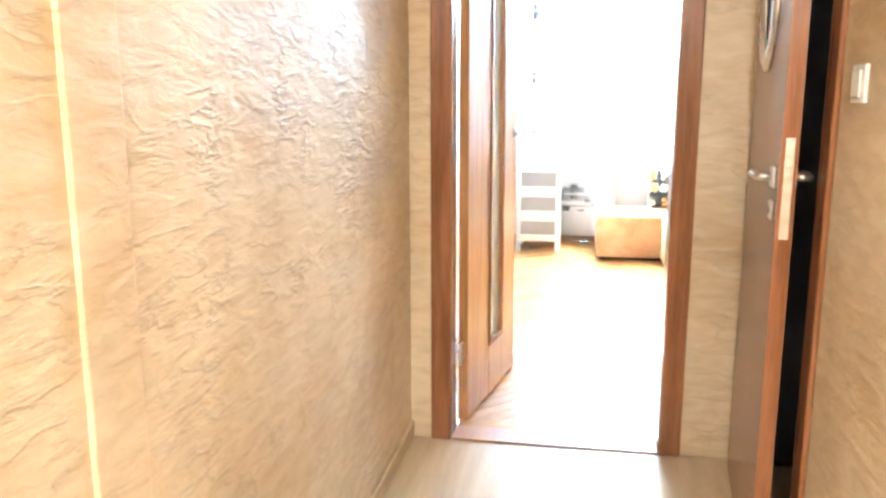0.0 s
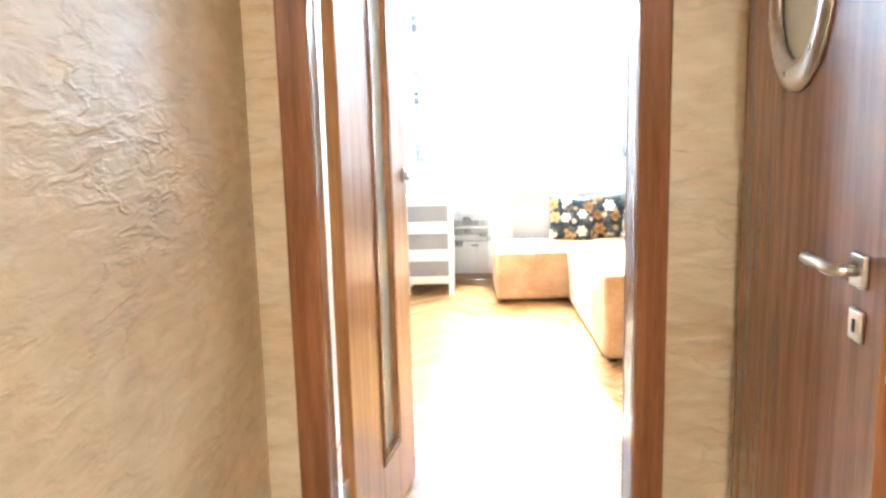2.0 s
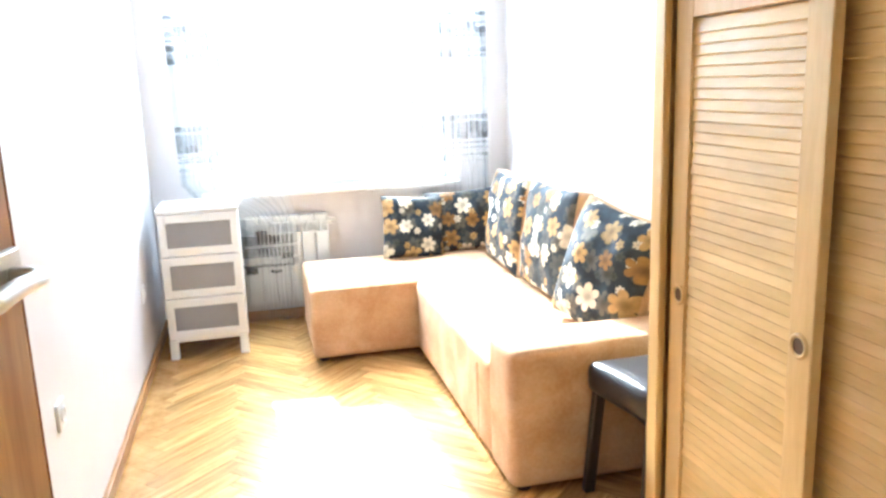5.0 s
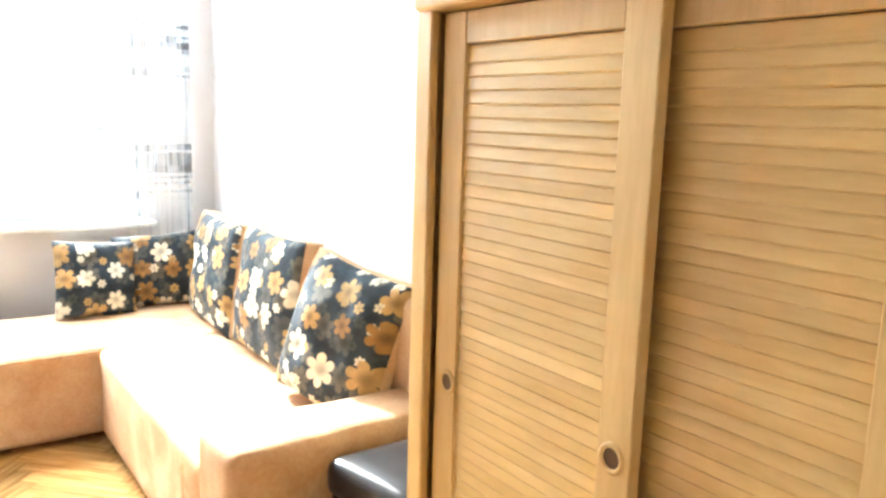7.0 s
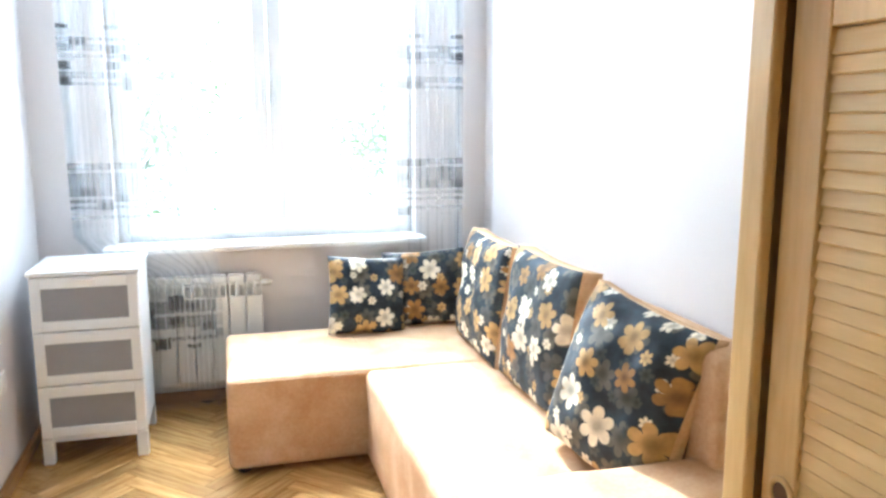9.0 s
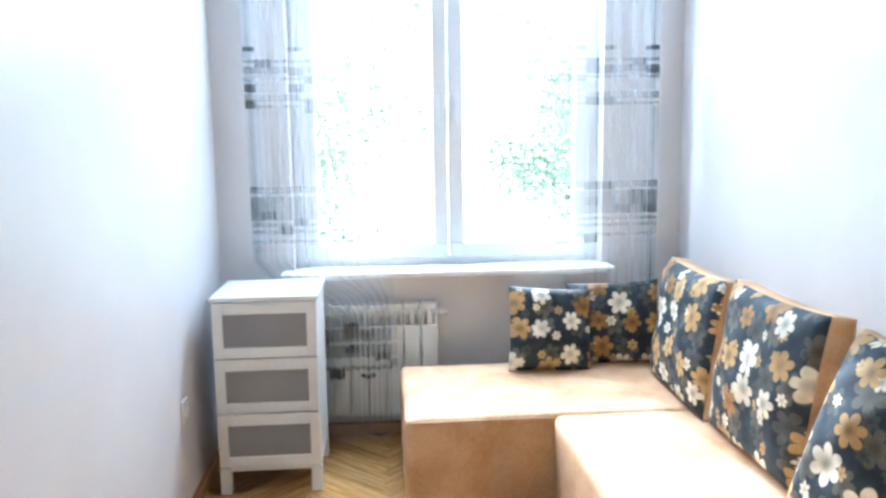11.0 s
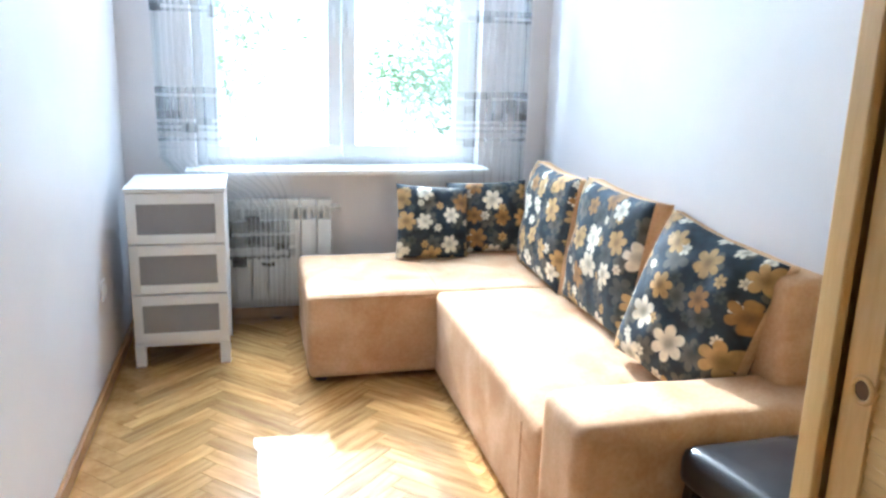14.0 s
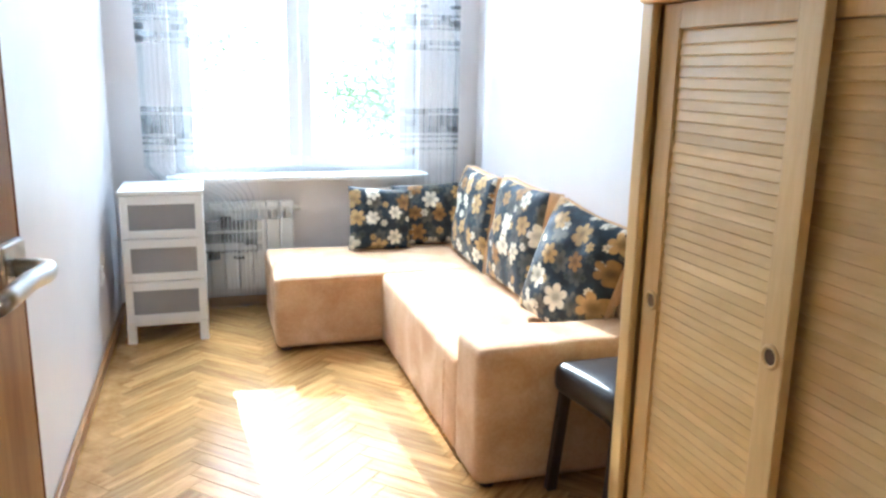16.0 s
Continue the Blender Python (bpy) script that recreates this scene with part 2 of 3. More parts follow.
M_OAK = mottled("parquet_oak", (0.33, 0.165, 0.048), (0.60, 0.355, 0.125), 5.0, 0.21, (0.8, 9, 1), 0.04, 24.0, per_piece=0.55, dist=0.002)
M_OAKREST = mottled("parquet_oak_rest", (0.36, 0.18, 0.052), (0.58, 0.34, 0.12), 5.0, 0.21, (2, 2, 1), 0.04, 24.0, dist=0.002)
M_GAP = mottled("parquet_gap", (0.05, 0.025, 0.01), (0.09, 0.045, 0.02), 30.0, 0.8, bump=0.0)
M_BASE = mottled("oak_skirting", (0.28, 0.13, 0.04), (0.43, 0.22, 0.075), 5.0, 0.4, (3, 0.6, 9), 0.05, 30.0, dist=0.002)
M_HALLFLOOR = mottled("hall_laminate", (0.46, 0.35, 0.22), (0.58, 0.46, 0.31), 4.0, 0.35, (6, 0.6, 1), 0.04, 30.0, dist=0.002)
M_PINE = mottled("pine", (0.63, 0.39, 0.13), (0.77, 0.53, 0.22), 3.5, 0.42, (4, 4, 0.5), 0.05, 30.0, dist=0.002)
M_PINEH = mottled("pine_slat", (0.63, 0.39, 0.115), (0.78, 0.53, 0.20), 4.0, 0.42, (4, 0.5, 4), 0.05, 30.0, per_piece=0.10, dist=0.002)
# Dark brown paints in the shade behind slats, inside boards and finger pulls.
M_PINESHADE = mottled("pine_painted_shade", (0.10, 0.05, 0.02), (0.16, 0.08, 0.03), 4.0, 0.7, bump=0.0)
M_SUEDE = mottled("tan_suede", (0.48, 0.275, 0.13), (0.65, 0.445, 0.27), 5.0, 0.85, bump=0.18, fine=90.0, dist=0.006, distort=0.6)
M_FLORAL = floral_material()
M_WHITE = mottled("white_lacquer", (0.77, 0.77, 0.76), (0.83, 0.83, 0.82), 4.0, 0.35, bump=0.02, fine=200.0, dist=0.001)
M_FROST = mottled("frosted_grey_panel", (0.24, 0.24, 0.25), (0.30, 0.30, 0.31), 3.0, 0.28, bump=0.02, fine=240.0, dist=0.001)
M_LEATHER = mottled("black_leather", (0.008, 0.008, 0.010), (0.022, 0.021, 0.022), 8.0, 0.30, bump=0.15, fine=150.0, dist=0.003)
M_DARKWOOD = mottled("dark_leg_wood", (0.014, 0.008, 0.006), (0.035, 0.018, 0.012), 6.0, 0.4, (6, 6, 0.6), 0.05, dist=0.002)
M_STEEL = mottled("brushed_steel", (0.55, 0.54, 0.52), (0.70, 0.69, 0.66), 8.0, 0.30, (1, 1, 6), 0.02, 60.0, metal=1.0, dist=0.001)
M_RADIATOR = mottled("radiator_enamel", (0.72, 0.71, 0.68), (0.80, 0.79, 0.76), 4.0, 0.4, bump=0.02, dist=0.001)
M_PVC = mottled("window_pvc", (0.78, 0.79, 0.80), (0.84, 0.85, 0.85), 3.0, 0.35, bump=0.01, dist=0.001)
# Near-black colour stands in for unlit shade: the bathroom and the keyholes.
M_DARK = mottled("painted_dark", (0.025, 0.030, 0.045), (0.05, 0.058, 0.08), 5.0, 0.5, bump=0.02)
M_SHEER = sheer_material()
M_GLASS = glass_material("window_glass", (1, 1, 1), 0.0)
M_FROSTGLASS = glass_material("frosted_glass", (0.88, 0.90, 0.88), 0.5)
M_FROSTGLASS.node_tree.nodes["Principled BSDF"].inputs["Transmission Weight"].default_value = 0.45
# Opaque pale colour stands in for the white reflection on the frosted porthole.
M_PORTGLASS = mottled("glass_pale_reflection", (0.60, 0.66, 0.67), (0.70, 0.75, 0.76), 4.0, 0.18, bump=0.0)
M_LEAF = mottled("leaf_green", (0.05, 0.10, 0.02), (0.12, 0.20, 0.05), 1.2, 0.45, bump=0.0)
lf = M_LEAF.node_tree
lt = lf.nodes.new("ShaderNodeBsdfTranslucent")
lt.inputs["Color"].default_value = (0.60, 0.72, 0.46, 1)
lm = lf.nodes.new("ShaderNodeMixShader")
lm.inputs[0].default_value = 0.75
lf.links.new(lf.nodes["Principled BSDF"].outputs[0], lm.inputs[1])
lf.links.new(lt.outputs[0], lm.inputs[2])
lf.links.new(lm.outputs[0], lf.nodes["Material Output"].inputs["Surface"])
M_BARK = mottled("bark", (0.05, 0.04, 0.03), (0.12, 0.09, 0.065), 4.0, 0.9, (4, 4, 0.6), 0.4)
M_GRASS = mottled("lawn", (0.06, 0.10, 0.03), (0.12, 0.17, 0.05), 0.6, 0.9, bump=0.2, fine=9.0)


# ---------------- mesh helpers ----------------
def finish(name, bm, mat, smooth=False):
    me = bpy.data.meshes.new(name)
    bm.normal_update()
    bm.to_mesh(me)
    bm.free()
    me.materials.append(mat)
    if smooth:
        me.polygons.foreach_set("use_smooth", [True] * len(me.polygons))
    return me


def part(name, bm, mat, parent=None, label="", smooth=False):
    ob = new(name, finish(name, bm, mat, smooth))
    if parent:
        ob.parent = parent
    if label:
        ob["label"] = label
    return ob


def thing(name, label, category, at=(0, 0, 0), rz=0.0, group=""):
    ob = new(name)
    ob.matrix_basis = pose(*at, 0, 0, rz)
    return tagged(ob, label, category, group)


def box(x0, y0, z0, x1, y1, z1, bevel=0.0, seg=1, bm=None):
    fresh = bmesh.new()
    bmesh.ops.create_cube(fresh, size=1.0)
    for v in fresh.verts:
        v.co = ((x0 + x1) / 2 + v.co.x * (x1 - x0), (y0 + y1) / 2 + v.co.y * (y1 - y0), (z0 + z1) / 2 + v.co.z * (z1 - z0))
    if bevel:
        bmesh.ops.bevel(fresh, geom=fresh.edges[:], offset=bevel, segments=seg, affect="EDGES", profile=0.5)
    if bm is None:
        return fresh
    join(bm, fresh)
    return bm


def join(bm, other, m=None):
    me = bpy.data.meshes.new("tmp")
    other.to_mesh(me)
    other.free()
    if m:
        me.transform(m)
    bm.from_mesh(me)
    bpy.data.meshes.remove(me)
    return bm


def rod(p0, p1, r0, r1=None, seg=14, bm=None):
    p0, p1 = Vector(p0), Vector(p1)
    d = p1 - p0
    fresh = bmesh.new()
    bmesh.ops.create_cone(fresh, cap_ends=True, segments=seg, radius1=r0, radius2=r0 if r1 is None else r1, depth=d.length)
    m = Matrix.Translation((p0 + p1) / 2) @ d.to_track_quat("Z", "Y").to_matrix().to_4x4()
    fresh.transform(m)
    if bm is None:
        return fresh
    return join(bm, fresh)


def ring(r_out, r_in, depth, seg=40, squash=1.0):
    """A rounded ring in the x-z plane round the origin, proud towards -y."""
    bm = bmesh.new()
    prof = [(r_in, 0.0), (r_in, -depth * 0.6), ((r_in * 2 + r_out) / 3, -depth), ((r_in + 2 * r_out) / 3, -depth), (r_out, -depth * 0.5), (r_out, 0.0)]
    loops = []
    for k in range(seg):
        t = 2 * math.pi * k / seg
        loops.append([bm.verts.new((r * math.cos(t), y, r * math.sin(t) * squash)) for r, y in prof])
    for k in range(seg):
        A, B = loops[k], loops[(k + 1) % seg]
        for j in range(len(prof)):
            jj = (j + 1) % len(prof)
            bm.faces.new((A[j], B[j], B[jj], A[jj]))
    bmesh.ops.recalc_face_normals(bm, faces=bm.faces[:])
    return bm


def structure(name, bm, mat, label="", category=""):
    return tagged(part(name, bm, mat), label, category, kind="structure")


# ---------------- the shell ----------------
XL, XR, YB, YD, YH, H = -0.02, 2.10, 7.78, 3.20, 3.09, 2.60
HL, HR, HB = -0.018, 1.215, -1.6
DX0, DX1, DH = 0.145, 0.945, 2.03
WX0, WX1, WZ0, WZ1 = 0.31, 1.73, 0.775, 2.42

structure("wall_left", box(XL - 0.15, YD, 0, XL, YB, H), M_WALL, "pale lilac-grey painted bedroom wall", "wall")
structure("wall_right", box(XR, YD, 0, XR + 0.15, YB, H), M_WALL, "pale lilac-grey painted bedroom wall behind the sofa", "wall")
bm = box(XL - 0.15, YB, 0, WX0, YB + 0.34, H)
box(WX1, YB, 0, XR + 0.15, YB + 0.34, H, bm=bm)
box(WX0, YB, 0, WX1, YB + 0.34, WZ0, bm=bm)
box(WX0, YB, WZ1, WX1, YB + 0.34, H, bm=bm)
structure("wall_window", bm, M_WALL, "pale painted outer wall with a wide window opening", "wall")
bm = box(HL, YH + 0.05, 0, DX0 - 0.03, YD, H)
box(DX1 + 0.03, YH + 0.05, 0, XR + 0.15, YD, H, bm=bm)
box(DX0 - 0.03, YH + 0.05, DH + 0.03, DX1 + 0.03, YD, H, bm=bm)
structure("wall_door_room_side", bm, M_WALL, "painted wall around the bedroom doorway", "wall")
bm = box(HL - 0.1, YH, 0, DX0 - 0.03, YH + 0.05, H)
box(DX1 + 0.03, YH, 0, HR + 0.1, YH + 0.05, H, bm=bm)
box(DX0 - 0.03, YH, DH + 0.03, DX1 + 0.03, YH + 0.05, H, bm=bm)
structure("wall_hall_end", bm, M_PLASTER, "ochre textured plaster around the bedroom doorway", "wall")
structure("wall_hall_left", box(HL - 0.12, HB, 0, HL, YH, H), M_PLASTER, "ochre trowelled plaster hall wall with raised ridges", "wall")
BY0, BY1, BH = 2.27, 3.03, 2.03
bm = box(HR, HB, 0, HR + 0.10, BY0 - 0.02, H)
box(HR, BY1 + 0.02, 0, HR + 0.10, YH, H, bm=bm)
box(HR, BY0 - 0.02, BH + 0.03, HR + 0.10, BY1 + 0.02, H, bm=bm)
structure("wall_hall_right", bm, M_PLASTER, "ochre plaster hall wall with the bathroom doorway", "wall")
structure("wall_hall_back", box(HL - 0.12, HB - 0.1, 0, HR + 0.1, HB, H), M_PLASTER, "ochre plaster wall closing the hall", "wall")
# bathroom behind the ajar door, its darkness put into the wall colour
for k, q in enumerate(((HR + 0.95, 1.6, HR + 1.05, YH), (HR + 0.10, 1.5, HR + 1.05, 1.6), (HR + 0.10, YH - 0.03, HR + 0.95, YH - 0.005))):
    structure("wall_bathroom_%d" % (k + 1), box(q[0], q[1], 0, q[2], q[3], H), M_DARK, "bathroom wall with the unlit room's darkness painted on", "wall")
structure("ceiling", box(-0.3, HB - 0.1, H, 2.4, YB + 0.34, H + 0.12), M_CEIL, "white painted ceiling", "ceiling")
structure("floor_hall", box(HL - 0.12, HB - 0.1, -0.1, HR + 1.05, 3.15, -0.001), M_HALLFLOOR, "light beige laminate hall floor", "floor")
parquet = structure("floor_parquet", box(XL - 0.1, 3.15, -0.1, XR + 0.1, YB, -0.004), M_GAP, "honey oak parquet laid in herringbone", "floor")

# left pilaster strip on the hall plaster
bm = box(HL - 0.01, 1.075, 0, HL + 0.007, 1.205, H, 0.006, 3)
structure("trim_hall_pilaster", bm, M_PLASTER, "plaster-covered vertical strip on the hall wall", "trim")
bm = box(HL, 1.25, 0, HL + 0.012, YH, 0.07, 0.004)
structure("baseboard_hall", bm, M_PLASTER, "ochre plastered skirting in the hall", "baseboard")


def skirting(name, x0, y0, x1, y1):
    structure(name, box(x0, y0, 0, x1, y1, 0.055, 0.006, 2), M_BASE, "honey oak skirting board", "baseboard")


skirting("baseboard_left", XL, YD + 0.01, XL + 0.02, YB - 0.02)
skirting("baseboard_window", XL, YB - 0.02, XR, YB)
skirting("baseboard_right", XR - 0.02, YD + 0.01, XR, YB - 0.021)

# ---------------- bedroom doorway ----------------
door_frame = tagged(new("door_1"), "reddish-brown veneered door casing of the bedroom", "door frame", kind="structure")


def casing(name, x0, y0, z0, x1, y1, z1, parent):
    return part(name, box(x0, y0, z0, x1, y1, z1, 0.006, 2), M_DOOR, parent)


CW = 0.08
casing("casing", DX0 - CW, YH - 0.018, 0, DX0, YH, DH, door_frame)
casing("casing", DX1, YH - 0.018, 0, DX1 + CW, YH, DH, door_frame)
casing("casing", DX0 - CW, YH - 0.018, DH, DX1 + CW, YH, DH + CW, door_frame)
casing("jamb", DX0 - 0.03, YH, 0, DX0, YD, DH, door_frame)
casing("jamb", DX1, YH, 0, DX1 + 0.03, YD, DH, door_frame)
casing("jamb", DX0, YH, DH, DX1, YD, DH + 0.03, door_frame)
casing("casing", DX0 - CW, YD, 0, DX0 - 0.004, YD + 0.018, DH, door_frame)
casing("casing", DX1, YD, 0, DX1 + CW, YD + 0.018, DH, door_frame)
casing("casing", DX0 - CW, YD, DH + 0.002, DX1 + CW, YD + 0.018, DH + CW, door_frame)
part("threshold", box(DX0, YH - 0.01, 0, DX1, YD + 0.01, 0.006, 0.003), M_BASE, door_frame, "worn oak threshold strip")


def tube(pts, r, seg=12):
    """A round bar swept along points, capped."""
    bm = bmesh.new()
    loops = []
    for k, p in enumerate(pts):
        d = (pts[min(k + 1, len(pts) - 1)] - pts[max(k - 1, 0)]).normalized()
        side = d.cross(Vector((0, 0, 1))).normalized()
        up = side.cross(d)
        loops.append([bm.verts.new(p + r * (math.cos(6.2832 * j / seg) * side + math.sin(6.2832 * j / seg) * up)) for j in range(seg)])
    for A, B in zip(loops, loops[1:]):
        for j in range(seg):
            bm.faces.new((A[j], A[(j + 1) % seg], B[(j + 1) % seg], B[j]))
    bm.faces.new(loops[0])
    bm.faces.new(loops[-1])
    bmesh.ops.recalc_face_normals(bm, faces=bm.faces[:])
    return bm


def lever(parent, side, u, z, drop=0.085, direction=-1, keyhole=True):
    """A steel lever handle with a square rose and a keyhole plate on the face y = side * 0.02."""
    h = part("door_handle", box(u - 0.026, min(side * 0.020, side * 0.030), z - 0.026, u + 0.026, max(side * 0.020, side * 0.030), z + 0.026, 0.003, 2), M_STEEL, parent, "brushed steel lever handle")
    pts = [Vector((u, side * 0.026, z)), Vector((u, side * 0.050, z)), Vector((u + direction * 0.006, side * 0.060, z)), Vector((u + direction * 0.018, side * 0.064, z))]
    pts += [Vector((u + direction * (0.03 + 0.024 * k), side * 0.064, z + 0.002 * math.sin(k * 1.4))) for k in range(5)]
    bm = tube(pts, 0.0095)
    part("lever", bm, M_STEEL, h, smooth=True)
    if not keyhole:
        return
    k = part("keyhole_plate", box(u - 0.024, min(side * 0.020, side * 0.028), z - drop - 0.024, u + 0.024, max(side * 0.020, side * 0.028), z - drop + 0.024, 0.003, 2), M_STEEL, parent)
    # near-black block paints the shade inside the keyhole
    part("keyhole", box(u - 0.004, min(side * 0.026, side * 0.030), z - drop - 0.010, u + 0.004, max(side * 0.026, side * 0.030), z - drop + 0.010, 0.001), M_DARK, k)


def room_leaf():
    """Leaf in local x from the hinge, y thickness, with a tall narrow glazed slot."""
    L = 0.866
    ang = math.degrees(math.atan2(3.985 - 3.236, 0.291 - 0.158))
    leaf = thing("bedroom_door", "open golden-brown veneered door with a narrow frosted glass slot", "door", (0.158, 3.236, 0.008), ang)
    T, u0, u1, z0, z1, HH = 0.02, 0.345, 0.535, 0.25, 1.85, 2.01
    bm = box(0.030, -T, 0, u0, T, HH, 0.003)
    box(u1, -T, 0, 0.760, T, HH, 0.003, bm=bm)
    box(u0, -T, 0, u1, T, z0, bm=bm)
    box(u0, -T, z1, u1, T, HH, bm=bm)
    part("leaf", bm, M_DOORF, leaf)
    for s in (-1, 1):
        y0, y1 = sorted((s * T, s * (T + 0.007)))
        bm = box(u0 - 0.014, y0, z0, u0 + 0.008, y1, z1, 0.003)
        box(u1 - 0.008, y0, z0, u1 + 0.014, y1, z1, 0.003, bm=bm)
        box(u0 - 0.014, y0, z0 - 0.016, u1 + 0.014, y1, z0 + 0.006, 0.003, bm=bm)
        box(u0 - 0.014, y0, z1 - 0.006, u1 + 0.014, y1, z1 + 0.016, 0.003, bm=bm)
        part("glazing_bead", bm, M_DOOR, leaf, "reddish glazing bead")
    part("glass_panel", box(u0, -0.003, z0, u1, 0.003, z1), M_FROSTGLASS, leaf, "frosted glass strip")
    part("edge_strip", box(0.760, -T, 0, 0.763, T, HH), M_DOOR, leaf)
    part("latch_plate", box(0.763, -0.011, 1.02, 0.766, 0.011, 1.20, 0.001), M_STEEL, leaf)
    part("latch", box(0.766, -0.006, 1.115, 0.778, 0.006, 1.145, 0.003), M_STEEL, leaf)
    lever(leaf, -1, 0.725, 1.175, keyhole=False)
    lever(leaf, 1, 0.725, 1.175, keyhole=False)
    for z in (0.25, 1.75):
        part("hinge", box(-0.012, -0.006, z, 0.031, 0.006, z + 0.09, 0.004, 2), M_STEEL, leaf)
    return leaf


room_leaf()

# ---------------- bathroom door ----------------
bath_frame = tagged(new("door_2"), "reddish-brown casing of the bathroom doorway in the hall", "door frame", kind="structure")
casing("casing", HR - 0.016, BY0 - 0.09, 0, HR, BY0 - 0.01, BH, bath_frame)
casing("casing", HR - 0.016, BY1 + 0.004, 0, HR, YH - 0.019, BH, bath_frame)
casing("casing", HR - 0.016, BY0 - 0.09, BH, HR, YH - 0.019, BH + 0.08, bath_frame)
casing("jamb", HR, BY0 - 0.02, 0, HR + 0.1, BY0, BH, bath_frame)
casing("jamb", HR, BY1, 0, HR + 0.1, BY1 + 0.02, BH, bath_frame)
casing("jamb", HR, BY0, BH, HR + 0.1, BY1, BH + 0.03, bath_frame)


def bath_leaf():
    ang = math.degrees(math.atan2(2.19 - 3.03, 1.115 - 1.208))
    leaf = thing("bathroom_door", "ajar reddish-brown veneered door with a round steel porthole", "door", (1.208, 3.018, 0.008), ang)
    T, W, HH, cu, cz = 0.02, 0.805, 2.01, 0.37, 1.585
    seg = 32
    bm = bmesh.new()
    for s in (-1, 1):
        hole = [bm.verts.new((cu + 0.155 * math.cos(2 * math.pi * k / seg), s * T, cz + 0.155 * math.sin(2 * math.pi * k / seg))) for k in range(seg)]
        rim = []
        for k in range(seg):
            c, d = math.cos(2 * math.pi * k / seg), math.sin(2 * math.pi * k / seg)
            f = 0.25 / max(abs(c), abs(d))
            rim.append(bm.verts.new((cu + f * c, s * T, cz + f * d)))
        for k in range(seg):
            bm.faces.new((hole[k], hole[(k + 1) % seg], rim[(k + 1) % seg], rim[k]))
    box(0, -T, 0, cu - 0.25, T, HH, bm=bm)
    box(cu + 0.25, -T, 0, W, T, HH, bm=bm)
    box(cu - 0.25, -T, 0, cu + 0.25, T, cz - 0.25, bm=bm)
    box(cu - 0.25, -T, cz + 0.25, cu + 0.25, T, HH, bm=bm)
    part("leaf", bm, M_DOOR, leaf)
    part("edge_strip", box(W, -T, 0, W + 0.003, T, HH), M_DOOR, leaf)
    for s in (1, -1):
        bm = ring(0.182, 0.120, 0.016)
        bm.transform(Matrix.Translation((cu, -s * (T - 0.001), cz)) @ Matrix.Diagonal((1, s, 1, 1)))
        bmesh.ops.recalc_face_normals(bm, faces=bm.faces[:])
        r = part("porthole_ring", bm, M_STEEL, leaf, "polished steel porthole ring", True)
        for k in range(6):
            t = 2 * math.pi * (k + 0.25) / 6
            q = (cu + 0.151 * math.cos(t), -s * (T + 0.014), cz + 0.151 * math.sin(t))
            part("screw", rod(q, (q[0], -s * (T + 0.018), q[2]), 0.006, seg=8), M_STEEL, r)
    bm = rod((cu, -0.015, cz), (cu, 0.015, cz), 0.154, seg=40)
    part("porthole_glass", bm, M_PORTGLASS, leaf, "frosted porthole glass with its pale reflection painted in")
    part("lock_plate", box(W + 0.003, -0.011, 0.98, W + 0.006, 0.011, 1.23, 0.001), M_STEEL, leaf, "long steel lock plate")
    part("latch", box(W + 0.006, -0.006, 1.13, W + 0.016, 0.006, 1.16, 0.002), M_STEEL, leaf)
    lever(leaf, -1, 0.725, 1.128)
    lever(leaf, 1, 0.725, 1.128)
    return leaf


bath_leaf()

sw = thing("light_switch", "cream plastic rocker switch on the hall plaster", "light switch", (HR, 2.05, 1.362), 90)
part("plate", box(-0.042, 0.0, -0.042, 0.042, 0.010, 0.042, 0.004, 2), M_WHITE, sw)
part("rocker", box(-0.028, 0.010, -0.030, 0.028, 0.016, 0.030, 0.004, 2), M_WHITE, sw)

# body for the assumed hall lamp, never in view
lamp = thing("assumed_hall_lamp", "plain white ceiling lamp, unseen and assumed, above the hall", "ceiling lamp", (0.72, -0.7, 0))
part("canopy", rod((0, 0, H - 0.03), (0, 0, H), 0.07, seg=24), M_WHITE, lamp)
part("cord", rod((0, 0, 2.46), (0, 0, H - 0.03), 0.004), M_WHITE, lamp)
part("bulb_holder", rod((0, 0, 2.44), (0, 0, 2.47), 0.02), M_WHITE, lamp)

# ---------------- window ----------------
win = tagged(new("window_1"), "wide white two-sash window, both sashes shut", "window", kind="structure")
WY0, WY1, MC = YB + 0.10, YB + 0.17, 1.025


def frame_part(name, x0, z0, x1, z1, y0, y1, parent, mat=M_PVC):
    return part(name, box(x0, y0, z0, x1, y1, z1, 0.006, 2), mat, parent)


